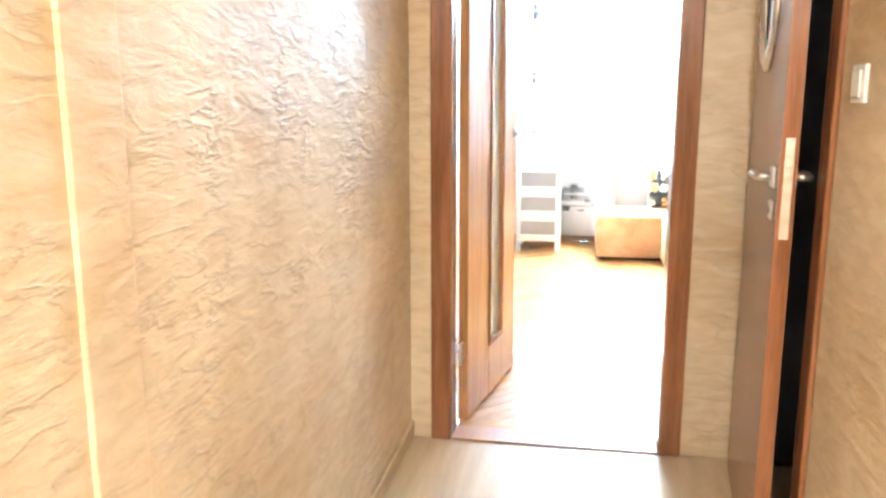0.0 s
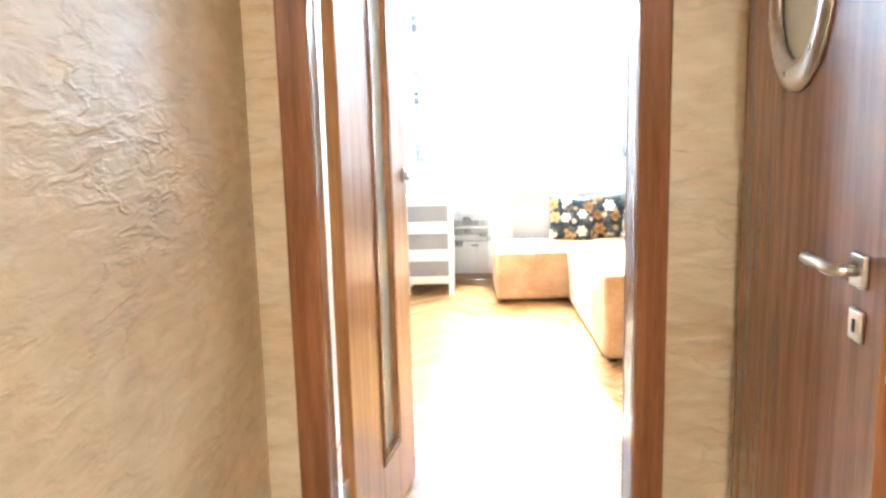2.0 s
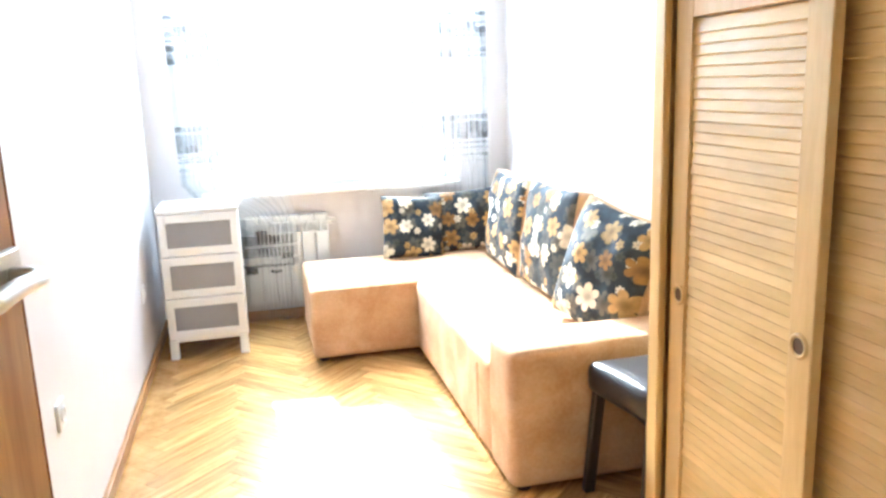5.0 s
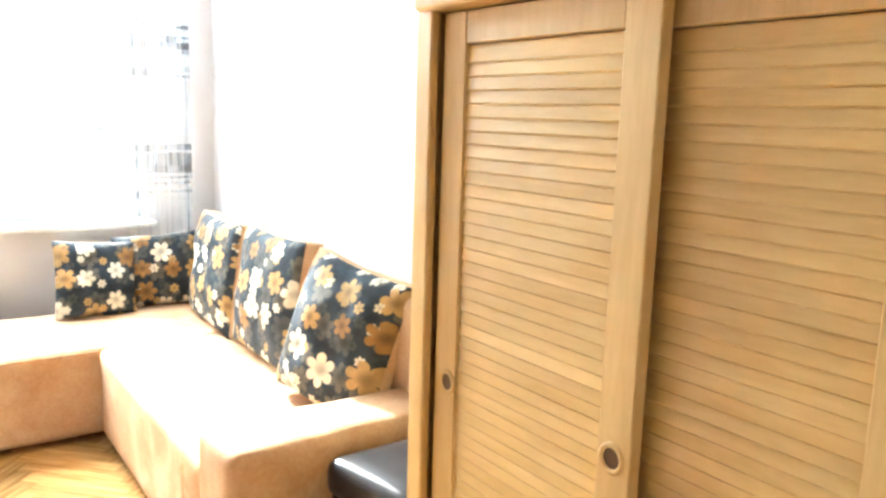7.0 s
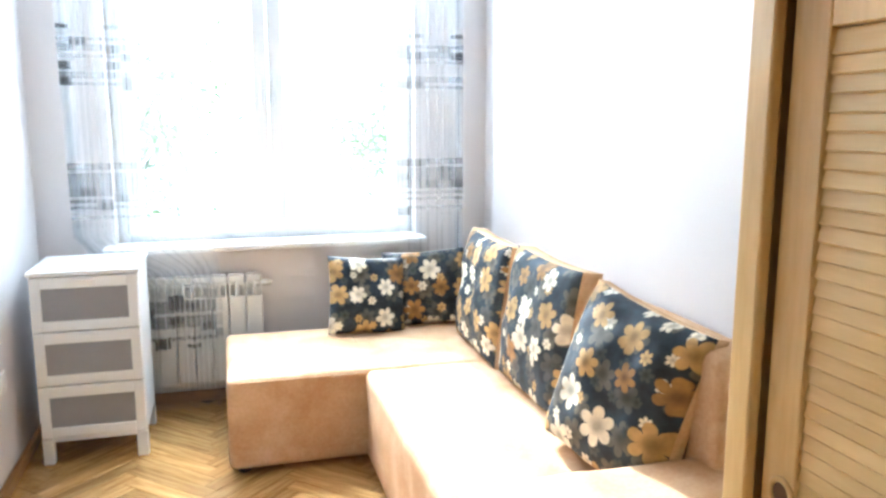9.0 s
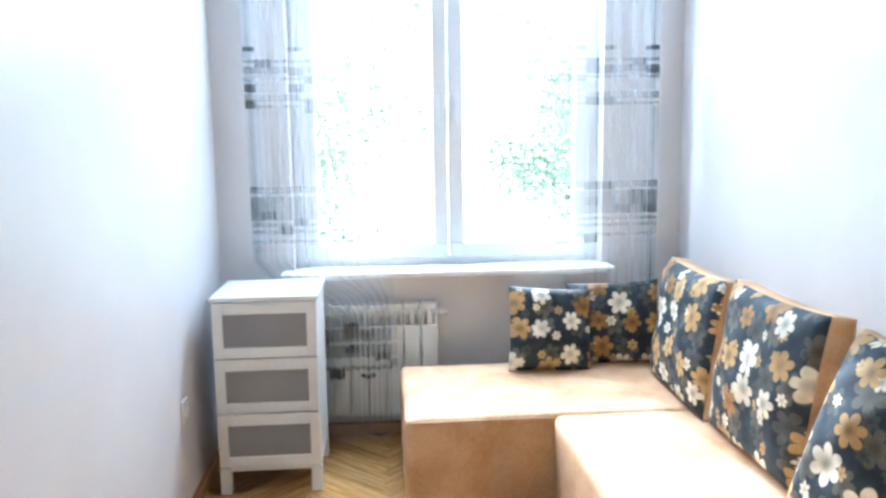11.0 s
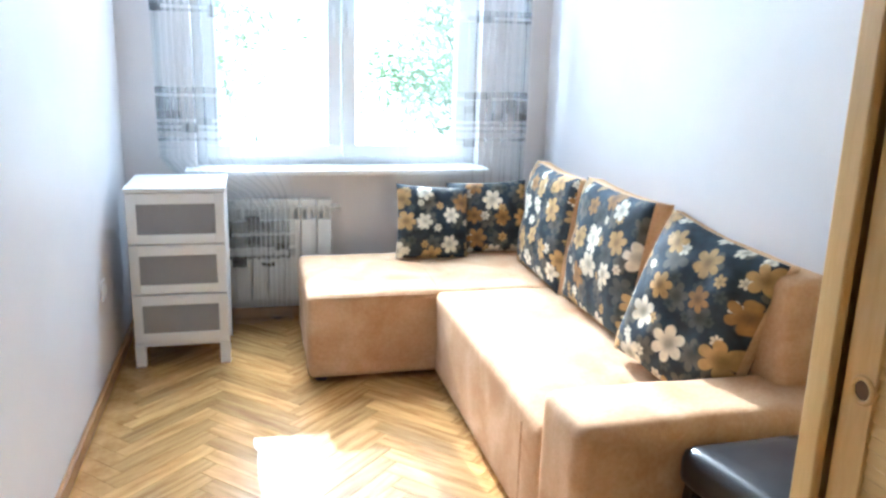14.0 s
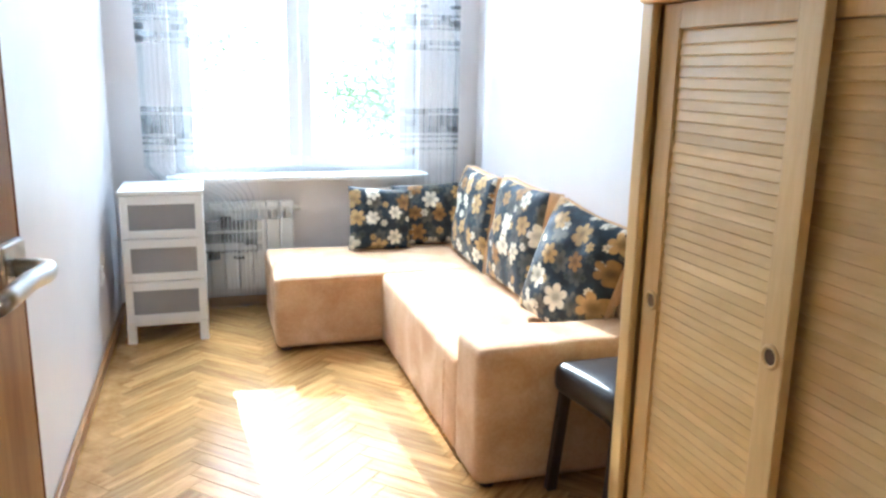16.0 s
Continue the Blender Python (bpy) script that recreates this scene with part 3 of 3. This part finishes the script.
for q in ((WX0, WZ0, WX0 + 0.05, WZ1), (WX1 - 0.05, WZ0, WX1, WZ1), (WX0 + 0.05, WZ0, WX1 - 0.05, WZ0 + 0.045), (WX0 + 0.05, WZ1 - 0.05, WX1 - 0.05, WZ1)):
    frame_part("window_frame", *q, WY0, WY1, win)
for x0, x1 in ((WX0 + 0.045, MC - 0.004), (MC + 0.004, WX1 - 0.045)):
    z0, z1, S = WZ0 + 0.04, WZ1 - 0.045, 0.065
    sash = frame_part("sash", x0, z0, x1, z0 + S, WY0 - 0.02, WY1 - 0.015, win)
    frame_part("rail", x0, z1 - S, x1, z1, WY0 - 0.02, WY1 - 0.015, sash)
    frame_part("stile", x0, z0 + S, x0 + S, z1 - S, WY0 - 0.02, WY1 - 0.015, sash)
    frame_part("stile", x1 - S, z0 + S, x1, z1 - S, WY0 - 0.02, WY1 - 0.015, sash)
    pane = part("pane", box(x0 + S - 0.005, WY0 + 0.02, z0 + S - 0.005, x1 - S + 0.005, WY0 + 0.026, z1 - S + 0.005), M_GLASS, sash)
    pane.visible_shadow = False
    hx = x1 - 0.03 if x0 < 0.6 else x0 + 0.03
    hd = part("window_handle", box(hx - 0.012, WY0 - 0.032, 1.49, hx + 0.012, WY0 - 0.02, 1.57, 0.003), M_PVC, sash)
    part("lever", box(hx - 0.009, WY0 - 0.055, 1.42, hx + 0.009, WY0 - 0.035, 1.54, 0.005, 2), M_PVC, hd)
structure("window_sill", box(WX0 - 0.05, YB - 0.125, WZ0 - 0.02, WX1 + 0.03, WY0, WZ0 + 0.006, 0.006, 2), M_WHITE, "white window sill board above the radiator", "window sill")

rod_ob = thing("curtain_rod", "plain metal curtain rod above the window", "curtain rod")
part("pole", rod((0.06, 7.61, 2.50), (2.02, 7.61, 2.50), 0.011), M_STEEL, rod_ob)
for x in (0.09, 1.99):
    part("bracket", rod((x, 7.61, 2.50), (x, YB, 2.50), 0.008), M_STEEL, rod_ob)


def curtain(name_x0, name_x1, z0, folds, seed, gather, sweep=(0.0, 0.0)):
    """A gathered sheer; sweep shifts its two edges sideways below the sill."""
    rng = random.Random(seed)
    nx, nz = 170, 30
    ph = [rng.uniform(0, 6.28) for _ in range(4)]
    bm = bmesh.new()
    grid = []
    for j in range(nz + 1):
        z = z0 + (2.492 - z0) * j / nz
        row = []
        k = min(1.0, max(0.0, (0.84 - z) / 0.22))
        k = k * k * (3 - 2 * k)
        xa = name_x0 + sweep[0] * k
        w = name_x1 + sweep[1] * k - xa
        power = 2.3 - (1.1 * k if sweep[0] else 0.0)
        for i in range(nx + 1):
            s = i / nx
            low = 1 - j / nz
            y = 7.606 + 0.018 * math.sin(6.283 * folds * s + ph[0] + 0.5 * low) + 0.008 * math.sin(6.283 * folds * 2.3 * s + ph[1] + low * 2)
            x = xa + w * (s ** power if gather < 0 else 1 - (1 - s) ** power) + 0.014 * math.sin(6.283 * folds * 2 * s + ph[2]) + 0.012 * math.sin(low * 4 + ph[3]) * (s - 0.5)
            row.append(bm.verts.new((x, y, z + 0.006 * math.sin(9 * s + ph[1]) * low)))
        grid.append(row)
    for j in range(nz):
        for i in range(nx):
            bm.faces.new((grid[j][i], grid[j][i + 1], grid[j + 1][i + 1], grid[j + 1][i]))
    return part("curtain", bm, M_SHEER, None, "", True)


tagged(curtain(0.17, 0.74, 0.03, 8, 4, -1, (0.25, 0.02)), "sheer pale curtain with grey woven blocks, hanging before the radiator", "curtain", "window curtains")
tagged(curtain(1.27, 1.91, 0.42, 8, 9, 1), "sheer pale curtain with grey woven blocks, tucked behind the sofa", "curtain", "window curtains")

# ---------------- radiator ----------------
rad = thing("radiator", "white sectional aluminium radiator under the window", "radiator", (0, 0, 0))
x = 0.395
while x < 0.93:
    bm = box(x + 0.003, 7.672, 0.12, x + 0.077, 7.684, 0.535, 0.005, 2)
    for rx in (x + 0.003, x + 0.067):
        box(rx, 7.674, 0.53, rx + 0.010, 7.688, 0.60, 0.003, bm=bm)
    box(x + 0.030, 7.684, 0.12, x + 0.050, 7.742, 0.60, 0.004, bm=bm)
    box(x + 0.010, 7.742, 0.12, x + 0.070, 7.752, 0.60, 0.004, bm=bm)
    box(x + 0.003, 7.690, 0.595, x + 0.077, 7.745, 0.632, 0.008, 2, bm=bm)
    part("section", bm, M_RADIATOR, rad)
    x += 0.08
for z in (0.15, 0.585):
    part("header_pipe", rod((0.39, 7.713, z), (0.975, 7.713, z), 0.018), M_RADIATOR, rad)
part("valve", rod((0.975, 7.713, 0.585), (1.0, 7.713, 0.585), 0.013), M_STEEL, rad)
for x in (0.47, 0.87):
    part("bracket", box(x - 0.012, 7.745, 0.5, x + 0.012, YB, 0.53), M_RADIATOR, rad)

# ---------------- white drawer unit ----------------
cab = thing("drawer_unit", "narrow white three-drawer chest with grey frosted panels", "chest of drawers", (0.062, 7.174, 0))
CWD, CDP = 0.393, 0.385
bm = box(0.0, 0.018, 0.105, 0.018, CDP, 0.765, 0.002)
box(CWD - 0.018, 0.018, 0.105, CWD, CDP, 0.765, 0.002, bm=bm)
box(0.018, CDP - 0.008, 0.105, CWD - 0.018, CDP, 0.765, bm=bm)
box(0.018, 0.018, 0.105, CWD - 0.018, CDP - 0.008, 0.121, bm=bm)
part("body", bm, M_WHITE, cab)
part("top", box(-0.006, -0.004, 0.765, CWD + 0.006, CDP, 0.782, 0.002, 2), M_WHITE, cab)
for lx in (0.0, CWD - 0.042):
    for ly in (0.004, CDP - 0.042):
        part("leg", box(lx, ly, 0.0, lx + 0.042, ly + 0.040, 0.105, 0.003), M_WHITE, cab)
part("apron", box(0.042, 0.010, 0.092, CWD - 0.042, 0.022, 0.110), M_WHITE, cab)
for z0, z1 in ((0.113, 0.322), (0.328, 0.540), (0.546, 0.760)):
    d = part("drawer", box(0.020, 0.019, z0 + 0.01, CWD - 0.020, CDP - 0.02, z1 - 0.03), M_WHITE, cab)
    bm = box(0.002, 0.0, z0, 0.040, 0.018, z1, 0.002)
    box(CWD - 0.040, 0.0, z0, CWD - 0.002, 0.018, z1, 0.002, bm=bm)
    box(0.040, 0.0, z0, CWD - 0.040, 0.018, z0 + 0.040, 0.002, bm=bm)
    box(0.040, 0.0, z1 - 0.045, CWD - 0.040, 0.018, z1, 0.002, bm=bm)
    part("drawer_frame", bm, M_WHITE, d)
    part("panel", box(0.038, 0.006, z0 + 0.038, CWD - 0.038, 0.012, z1 - 0.043), M_FROST, d, "grey frosted panel")
    part("finger_grip", box(0.16, -0.006, z1 - 0.018, CWD - 0.16, 0.001, z1 - 0.008, 0.002), M_WHITE, d)

# ---------------- sockets ----------------
for y, z in ((7.02, 0.405), (5.32, 0.50)):
    so = thing("wall_socket", "white plastic power socket on the pale wall", "socket", (XL, y, z), -90, "wall sockets")
    part("plate", box(-0.040, 0.0, -0.040, 0.040, 0.010, 0.040, 0.004, 2), M_WHITE, so)
    bm = ring(0.024, 0.018, 0.004, 20)
    bm.transform(Matrix.Translation((0, 0.010, 0)) @ Matrix.Diagonal((1, -1, 1, 1)))
    bmesh.ops.recalc_face_normals(bm, faces=bm.faces[:])
    part("rim", bm, M_WHITE, so)

# ---------------- corner sofa ----------------
def soft_box(x0, y0, z0, x1, y1, z1, r=0.03, puff=0.0, wr=0.004, seed=1, cuts=14):
    """An upholstered block: rounded, slightly swollen and wrinkled."""
    bm = box(x0, y0, z0, x1, y1, z1, r, 3)
    long_edges = [ed for ed in bm.edges if ed.calc_length() > 0.12]
    bmesh.ops.subdivide_edges(bm, edges=long_edges, cuts=cuts, use_grid_fill=True)
    bm.normal_update()
    c = Vector(((x0 + x1) / 2, (y0 + y1) / 2, (z0 + z1) / 2))
    for v in bm.verts:
        n = v.normal.copy()
        q = v.co
        top = max(0.0, n.z)
        fx = 1 - ((q.x - c.x) / ((x1 - x0) / 2)) ** 2
        fy = 1 - ((q.y - c.y) / ((y1 - y0) / 2)) ** 2
        w = noise.noise(q * 5 + Vector((seed, 0, 0))) + 0.5 * noise.noise(q * 13 + Vector((0, seed, 0)))
        if q.z > z0 + 0.02:
            v.co = q + n * wr * w + Vector((0, 0, puff * top * max(0, fx) * max(0, fy)))
    return bm


sofa = thing("corner_sofa", "tan suede corner sofa with a chaise under the window", "sofa", (0, 0, 0))
part("chaise", soft_box(0.775, 6.872, 0.022, 2.06, 7.56, 0.385, 0.028, 0.006, 0.004, 2), M_SUEDE, sofa, smooth=True)
part("seat", soft_box(1.305, 5.615, 0.020, 1.90, 6.866, 0.388, 0.030, 0.010, 0.005, 5), M_SUEDE, sofa, smooth=True)
part("armrest", soft_box(1.298, 5.362, 0.020, 2.07, 5.612, 0.505, 0.035, 0.006, 0.004, 8), M_SUEDE, sofa, smooth=True)
part("backrest", soft_box(1.93, 5.50, 0.10, 2.085, 7.55, 0.800, 0.035, 0.0, 0.004, 11), M_SUEDE, sofa, smooth=True)
part("seam", rod((1.325, 6.90, 0.3875), (1.335, 7.40, 0.3885), 0.0035, seg=8), M_SUEDE, sofa)
part("seam", rod((0.80, 6.872, 0.372), (1.30, 6.872, 0.372), 0.004, seg=8), M_SUEDE, sofa)
part("front_seam", box(1.297, 5.75, 0.04, 1.3025, 5.753, 0.34), M_SUEDE, sofa)
for x, y in ((0.83, 6.93), (0.83, 7.5), (1.36, 5.42), (2.0, 5.42), (2.0, 7.5), (1.36, 6.8)):
    part("foot", rod((x, y, 0.0), (x, y, 0.03), 0.025), M_DARKWOOD, sofa)


def pillow(w, h, d, seed, border, n=26):
    """A stuffed square cushion in local x (width) and z (height), y towards the back; border: width of a tan side band."""
    rng = random.Random(seed)
    ph = [rng.uniform(0, 6.28) for _ in range(6)]
    front, back = bmesh.new(), bmesh.new()
    for bm, s in ((front, -1), (back, 1)):
        rows = []
        for j in range(n + 1):
            row = []
            for i in range(n + 1):
                a, b = 2 * i / n - 1, 2 * j / n - 1
                ea, eb = 1 - abs(a) ** 2.6, 1 - abs(b) ** 2.6
                t = max(0.0, ea * eb) ** 0.42
                pin = 1 - 0.05 * (1 - abs(b) ** 2) * abs(a) ** 4
                pinz = 1 - 0.05 * (1 - abs(a) ** 2) * abs(b) ** 4
                wv = 0.010 * math.sin(3 * a + 4 * b + ph[0]) * math.sin(4 * a - 2 * b + ph[1]) + 0.006 * math.sin(9 * a + ph[2]) * math.sin(8 * b + ph[3])
                y = s * (border / 2 + (d - border) / 2 * t + wv * t)
                row.append(bm.verts.new((a * w / 2 * pin, y, h / 2 + b * h / 2 * pinz)))
            rows.append(row)
        for j in range(n):
            for i in range(n):
                f = (rows[j][i], rows[j][i + 1], rows[j + 1][i + 1], rows[j + 1][i])
                bm.faces.new(f if s < 0 else f[::-1])
        if s > 0 and border:
            rim = [rows[0][i] for i in range(n)] + [rows[j][n] for j in range(n)] + [rows[n][i] for i in range(n, 0, -1)] + [rows[j][0] for j in range(n, 0, -1)]
            other = [bm.verts.new((v.co.x, -border / 2, v.co.z)) for v in rim]
            for k in range(len(rim)):
                kk = (k + 1) % len(rim)
                bm.faces.new((rim[kk], rim[k], other[k], other[kk]))
    return front, back


def cushion(label, w, h, d, seed, border, m, back_mat, group):
    ob = new("cushion")
    ob.matrix_basis = m
    tagged(ob, label, "cushion", group)
    f, b = pillow(w, h, d, seed, border)
    part("front_cover", f, M_FLORAL, ob, "dark floral cover with cream and gold flowers", True)
    part("back_cover", b, back_mat, ob, "tan suede back and border" if back_mat is M_SUEDE else "", True)


big = "large dark floral back cushion with tan border on the sofa"
cushion(big, 0.57, 0.49, 0.19, 1, 0.07, pose(1.835, 7.01, 0.385, -8, 0, -92), M_SUEDE, "sofa back cushions")
cushion(big, 0.56, 0.50, 0.19, 2, 0.07, pose(1.835, 6.41, 0.390, -8, 0, -90), M_SUEDE, "sofa back cushions")
cushion("large dark floral back cushion slumped against the sofa arm", 0.44, 0.49, 0.24, 3, 0.05, pose(1.79, 5.82, 0.388, -14, 10, -74), M_SUEDE, "sofa back cushions")
small = "small square dark floral throw pillow on the chaise"
cushion(small, 0.37, 0.36, 0.13, 4, 0.0, pose(1.405, 7.385, 0.383, -17, 5, 6), M_FLORAL, "throw pillows")
cushion(small, 0.40, 0.36, 0.13, 5, 0.0, pose(1.715, 7.475, 0.383, -9, -3, -9), M_FLORAL, "throw pillows")

# ---------------- leather stool ----------------
stool = thing("leather_stool", "black leather padded seat on dark wooden legs beside the sofa arm", "stool", (1.545, 4.925 + 0.085, 0))
bm = soft_box(0.0, 0.0, 0.355, 0.44, 0.335, 0.462, 0.034, 0.014, 0.003, 3, 8)
for v in bm.verts:
    v.co.x = 0.22 + (v.co.x - 0.22) * (0.74 + 0.26 * v.co.y / 0.335)
part("seat_cushion", bm, M_LEATHER, stool, smooth=True)
part("seat_frame", box(0.085, 0.02, 0.33, 0.355, 0.315, 0.366, 0.004), M_DARKWOOD, stool)
for lx, ly in ((0.022, 0.285), (0.384, 0.285), (0.075, 0.025), (0.331, 0.025)):
    bm = box(lx, ly, 0, lx + 0.036, ly + 0.034, 0.366, 0.005, 2)
    for v in bm.verts:
        if v.co.z < 0.1:
            v.co.x += 0.026 if lx > 0.2 else -0.026
            v.co.y += 0.022 if ly > 0.2 else -0.012
    part("leg", bm, M_DARKWOOD, stool)

# ---------------- louvred wardrobe ----------------
WF = 1.585
ward = thing("wardrobe", "tall pine wardrobe with louvred sliding doors and finger rings", "wardrobe", (0, 0, 0))
WY, WE, WT = 4.998, 3.32, 2.42
bm = box(WF, WY - 0.055, 0, WF + 0.022, WY, WT, 0.005, 2)
box(WF + 0.022, WY - 0.022, 0, XR - 0.022, WY, WT, 0.002, bm=bm)
part("side_panel", bm, M_PINE, ward)
part("side_panel", box(WF, WE, 0, XR - 0.022, WE + 0.05, WT, 0.004), M_PINE, ward)
part("top_panel", box(WF - 0.012, WE, WT, XR - 0.022, WY + 0.006, WT + 0.024, 0.004), M_PINE, ward)
# inside boards, coloured dark for the gloom behind the doors
part("back_panel", box(XR - 0.034, WE + 0.05, 0.05, XR - 0.024, WY - 0.022, WT), M_PINESHADE, ward)
part("inner_board", box(WF + 0.12, WE + 0.05, 0.05, WF + 0.13, WY - 0.06, WT - 0.002), M_PINESHADE, ward)
part("plinth", box(WF + 0.012, WE + 0.05, 0, XR - 0.06, WY - 0.056, 0.06, 0.003), M_PINE, ward)
part("cornice_rail", box(WF - 0.022, WE, 1.556, WF + 0.11, WY - 0.018, 1.586, 0.008, 3), M_PINE, ward, "rounded pine rail above the sliding doors")


def slat_mesh(w):
    bm = box(-0.0035, 0, -0.0185, 0.0035, w, 0.0185, 0.0022)
    return finish("slat", bm, M_PINEH)


def louvre_door(y_hi, y_lo, xf, z0, z1, rings, knob=None):
    """A framed louvre door; front at x = xf, from y_lo to y_hi."""
    S, T = 0.072, 0.026
    d = part("sliding_door" if rings else "upper_door", box(xf, y_lo, z0, xf + T, y_lo + S, z1, 0.003, 2), M_PINE, ward)
    part("stile", box(xf, y_hi - S, z0, xf + T, y_hi, z1, 0.003, 2), M_PINE, d)
    part("rail", box(xf + 0.001, y_lo + S, z1 - 0.062, xf + T - 0.001, y_hi - S, z1, 0.002), M_PINE, d)
    part("rail", box(xf + 0.001, y_lo + S, z0, xf + T - 0.001, y_hi - S, z0 + 0.08, 0.002), M_PINE, d)
    # dark backing paints the shade in the gaps between slats
    part("door_back", box(xf + T - 0.004, y_lo + S - 0.002, z0 + 0.078, xf + T, y_hi - S + 0.002, z1 - 0.06), M_PINESHADE, d)
    me = slat_mesh(y_hi - y_lo - 2 * S + 0.006)
    z = z0 + 0.092
    while z < z1 - 0.068:
        s = new("slat", me)
        s.parent = d
        s.matrix_basis = pose(xf + 0.0125, y_lo + S - 0.003, z, 0, 12, 0)
        z += 0.0262
    for y, zz in rings:
        bm = ring(0.028, 0.018, 0.007, 28)
        bm.transform(Matrix.Translation((xf + 0.001, y, zz)) @ Matrix.Rotation(radians(-90), 4, "Z"))
        r = part("finger_ring", bm, M_PINE, d, "turned pine finger pull", True)
        # dark disc gives the pull its shaded hollow by colour
        part("ring_hollow", rod((xf - 0.0012, y, zz), (xf + 0.004, y, zz), 0.018, seg=24), M_PINESHADE, r)
    if knob:
        y, zz = knob
        bm = rod((xf - 0.018, y, zz), (xf, y, zz), 0.013, 0.009, 16)
        part("knob", bm, M_DARKWOOD, d)


louvre_door(4.935, 4.382, 1.612, 0.068, 1.552, [(4.888, 0.793), (4.42, 0.803)])
louvre_door(4.495, 3.975, 1.652, 0.068, 1.552, [(4.018, 0.81)])
louvre_door(3.945, 3.375, 1.612, 0.068, 1.552, [(3.905, 0.80), (3.42, 0.80)])
yy = 4.938
for k in range(4):
    louvre_door(yy, yy - 0.386, 1.602, 1.595, WT - 0.006, [], (yy - 0.04 if k % 2 == 0 else yy - 0.346, 1.69))
    yy -= 0.390

# ---------------- outside ----------------
structure("ground", box(-400, 8.14, -4.1, 400, 900, -4.0), M_GRASS, "lawn below the window", "ground")

# Emission stands in for sunlight and haze on the distance outside.
M_DISTANCE, DN, DL, DB = material("glowing_distance")
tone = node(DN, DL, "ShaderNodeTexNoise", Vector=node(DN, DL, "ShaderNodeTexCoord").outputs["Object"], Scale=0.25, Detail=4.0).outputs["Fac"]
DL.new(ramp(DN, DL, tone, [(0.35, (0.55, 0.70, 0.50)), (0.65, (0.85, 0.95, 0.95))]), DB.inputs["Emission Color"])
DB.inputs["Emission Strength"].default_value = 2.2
structure("backdrop", box(-40, 27, -4.0, 40, 27.5, 7.0), M_DISTANCE, "hazy greenery beyond the window, self-lit to look sunlit", "backdrop")


def tree(x, y, h, seed, leaves, spread=0.38):
    rng = random.Random(seed)
    t = thing("tree", "leafy green deciduous tree outside the window", "tree", (x, y, -4.0), 0, "garden trees")
    bm = rod((0, 0, 0), (0.1, 0, h * 0.45), 0.12, 0.06, 10)
    tips = []
    for k in range(11):
        a = k * 2.4
        z0 = h * (0.28 + 0.045 * k)
        p0 = Vector((0.06, 0, min(z0, h * 0.45)))
        p1 = Vector((math.cos(a) * h * rng.uniform(0.15, 0.30), math.sin(a) * h * rng.uniform(0.15, 0.28), z0 + h * rng.uniform(0.15, 0.30)))
        rod(p0, p1, 0.022, 0.007, 7, bm)
        tips += [p0.lerp(p1, 0.55), p0.lerp(p1, 0.8), p1, p1 + Vector((rng.uniform(-.5, .5), rng.uniform(-.5, .5), rng.uniform(-.3, .6)))]
    part("trunk", bm, M_BARK, t)
    verts, faces = [], []
    for k in range(leaves):
        c = rng.choice(tips) + Vector((rng.gauss(0, spread), rng.gauss(0, spread), rng.gauss(0, spread * 0.85)))
        u = Vector((rng.uniform(-1, 1), rng.uniform(-1, 1), rng.uniform(-1, 1))).normalized() * rng.uniform(0.05, 0.09)
        v = u.orthogonal().normalized() * u.length * 0.55
        b0 = len(verts)
        verts += [tuple(c - u), tuple(c + v), tuple(c + u), tuple(c - v)]
        faces.append((b0, b0 + 1, b0 + 2, b0 + 3))
    me = bpy.data.meshes.new("crown")
    me.from_pydata(verts, [], faces)
    me.materials.append(M_LEAF)
    c = new("crown", me)
    c.parent = t
    tagged(c, kind="stuff")


tree(-1.4, 17.0, 7.5, 3, 4200)
tree(5.1, 19.0, 8.2, 5, 4600)
tree(5.6, 22.0, 8.6, 8, 2400)
# tall tree added in the sun's path to dapple it, trunk out of view
tree(-2.3, 17.6, 14.5, 12, 3600, 0.55)

# ---------------- herringbone parquet ----------------
PL, PW = 0.42, 0.07


def plank_mesh():
    g = 0.0007
    return finish("plank", box(g, g, -0.003, PL - g, PW - g, 0.0, 0.0006), M_OAK)


plank = plank_mesh()
R45 = Matrix.Rotation(radians(45), 4, "Z")
near, rest = [], []
for m in range(-14, 15):
    for k in range(-200, 200):
        for upright in (False, True):
            u, v = k * PW + 2 * PL * m, k * PW
            mid = Vector((u + PL / 2, v + PW / 2, 0)) if not upright else Vector((u - PW / 2, v + PL / 2, 0))
            p = R45 @ mid + Vector((0.727, 5.0, 0))
            if not (XL - 0.13 < p.x < XR + 0.13 and YD - 0.15 < p.y < YB + 0.1):
                continue
            local = Matrix.Translation((u, v, 0)) if not upright else Matrix.Translation((u, v, 0)) @ Matrix.Rotation(radians(90), 4, "Z")
            mat = Matrix.Translation((0.727, 5.0, 0)) @ R45 @ local
            hidden = p.y < YD + 0.22 or not (XL < p.x < XR and p.y < YB) or (p.x > 1.55 and p.y < 5.0) or (p.x > 1.5 and p.y > 5.45) or (p.x > 0.95 and p.y > 7.0)
            (rest if hidden else near).append((p.y, mat))
near.sort(key=lambda q: -q[0])
for _, mat in near[:300]:
    o = new("plank", plank)
    o.parent = parquet
    o.matrix_basis = mat
bm = bmesh.new()
for _, mat in near[300:] + rest:
    me = plank.copy()
    me.transform(mat)
    bm.from_mesh(me)
    bpy.data.meshes.remove(me)
bmesh.ops.bisect_plane(bm, geom=bm.verts[:] + bm.edges[:] + bm.faces[:], plane_co=(0, 3.16, 0), plane_no=(0, -1, 0), clear_outer=True)
o = part("plank_rest", bm, M_OAKREST, parquet)
tagged(o, kind="stuff")
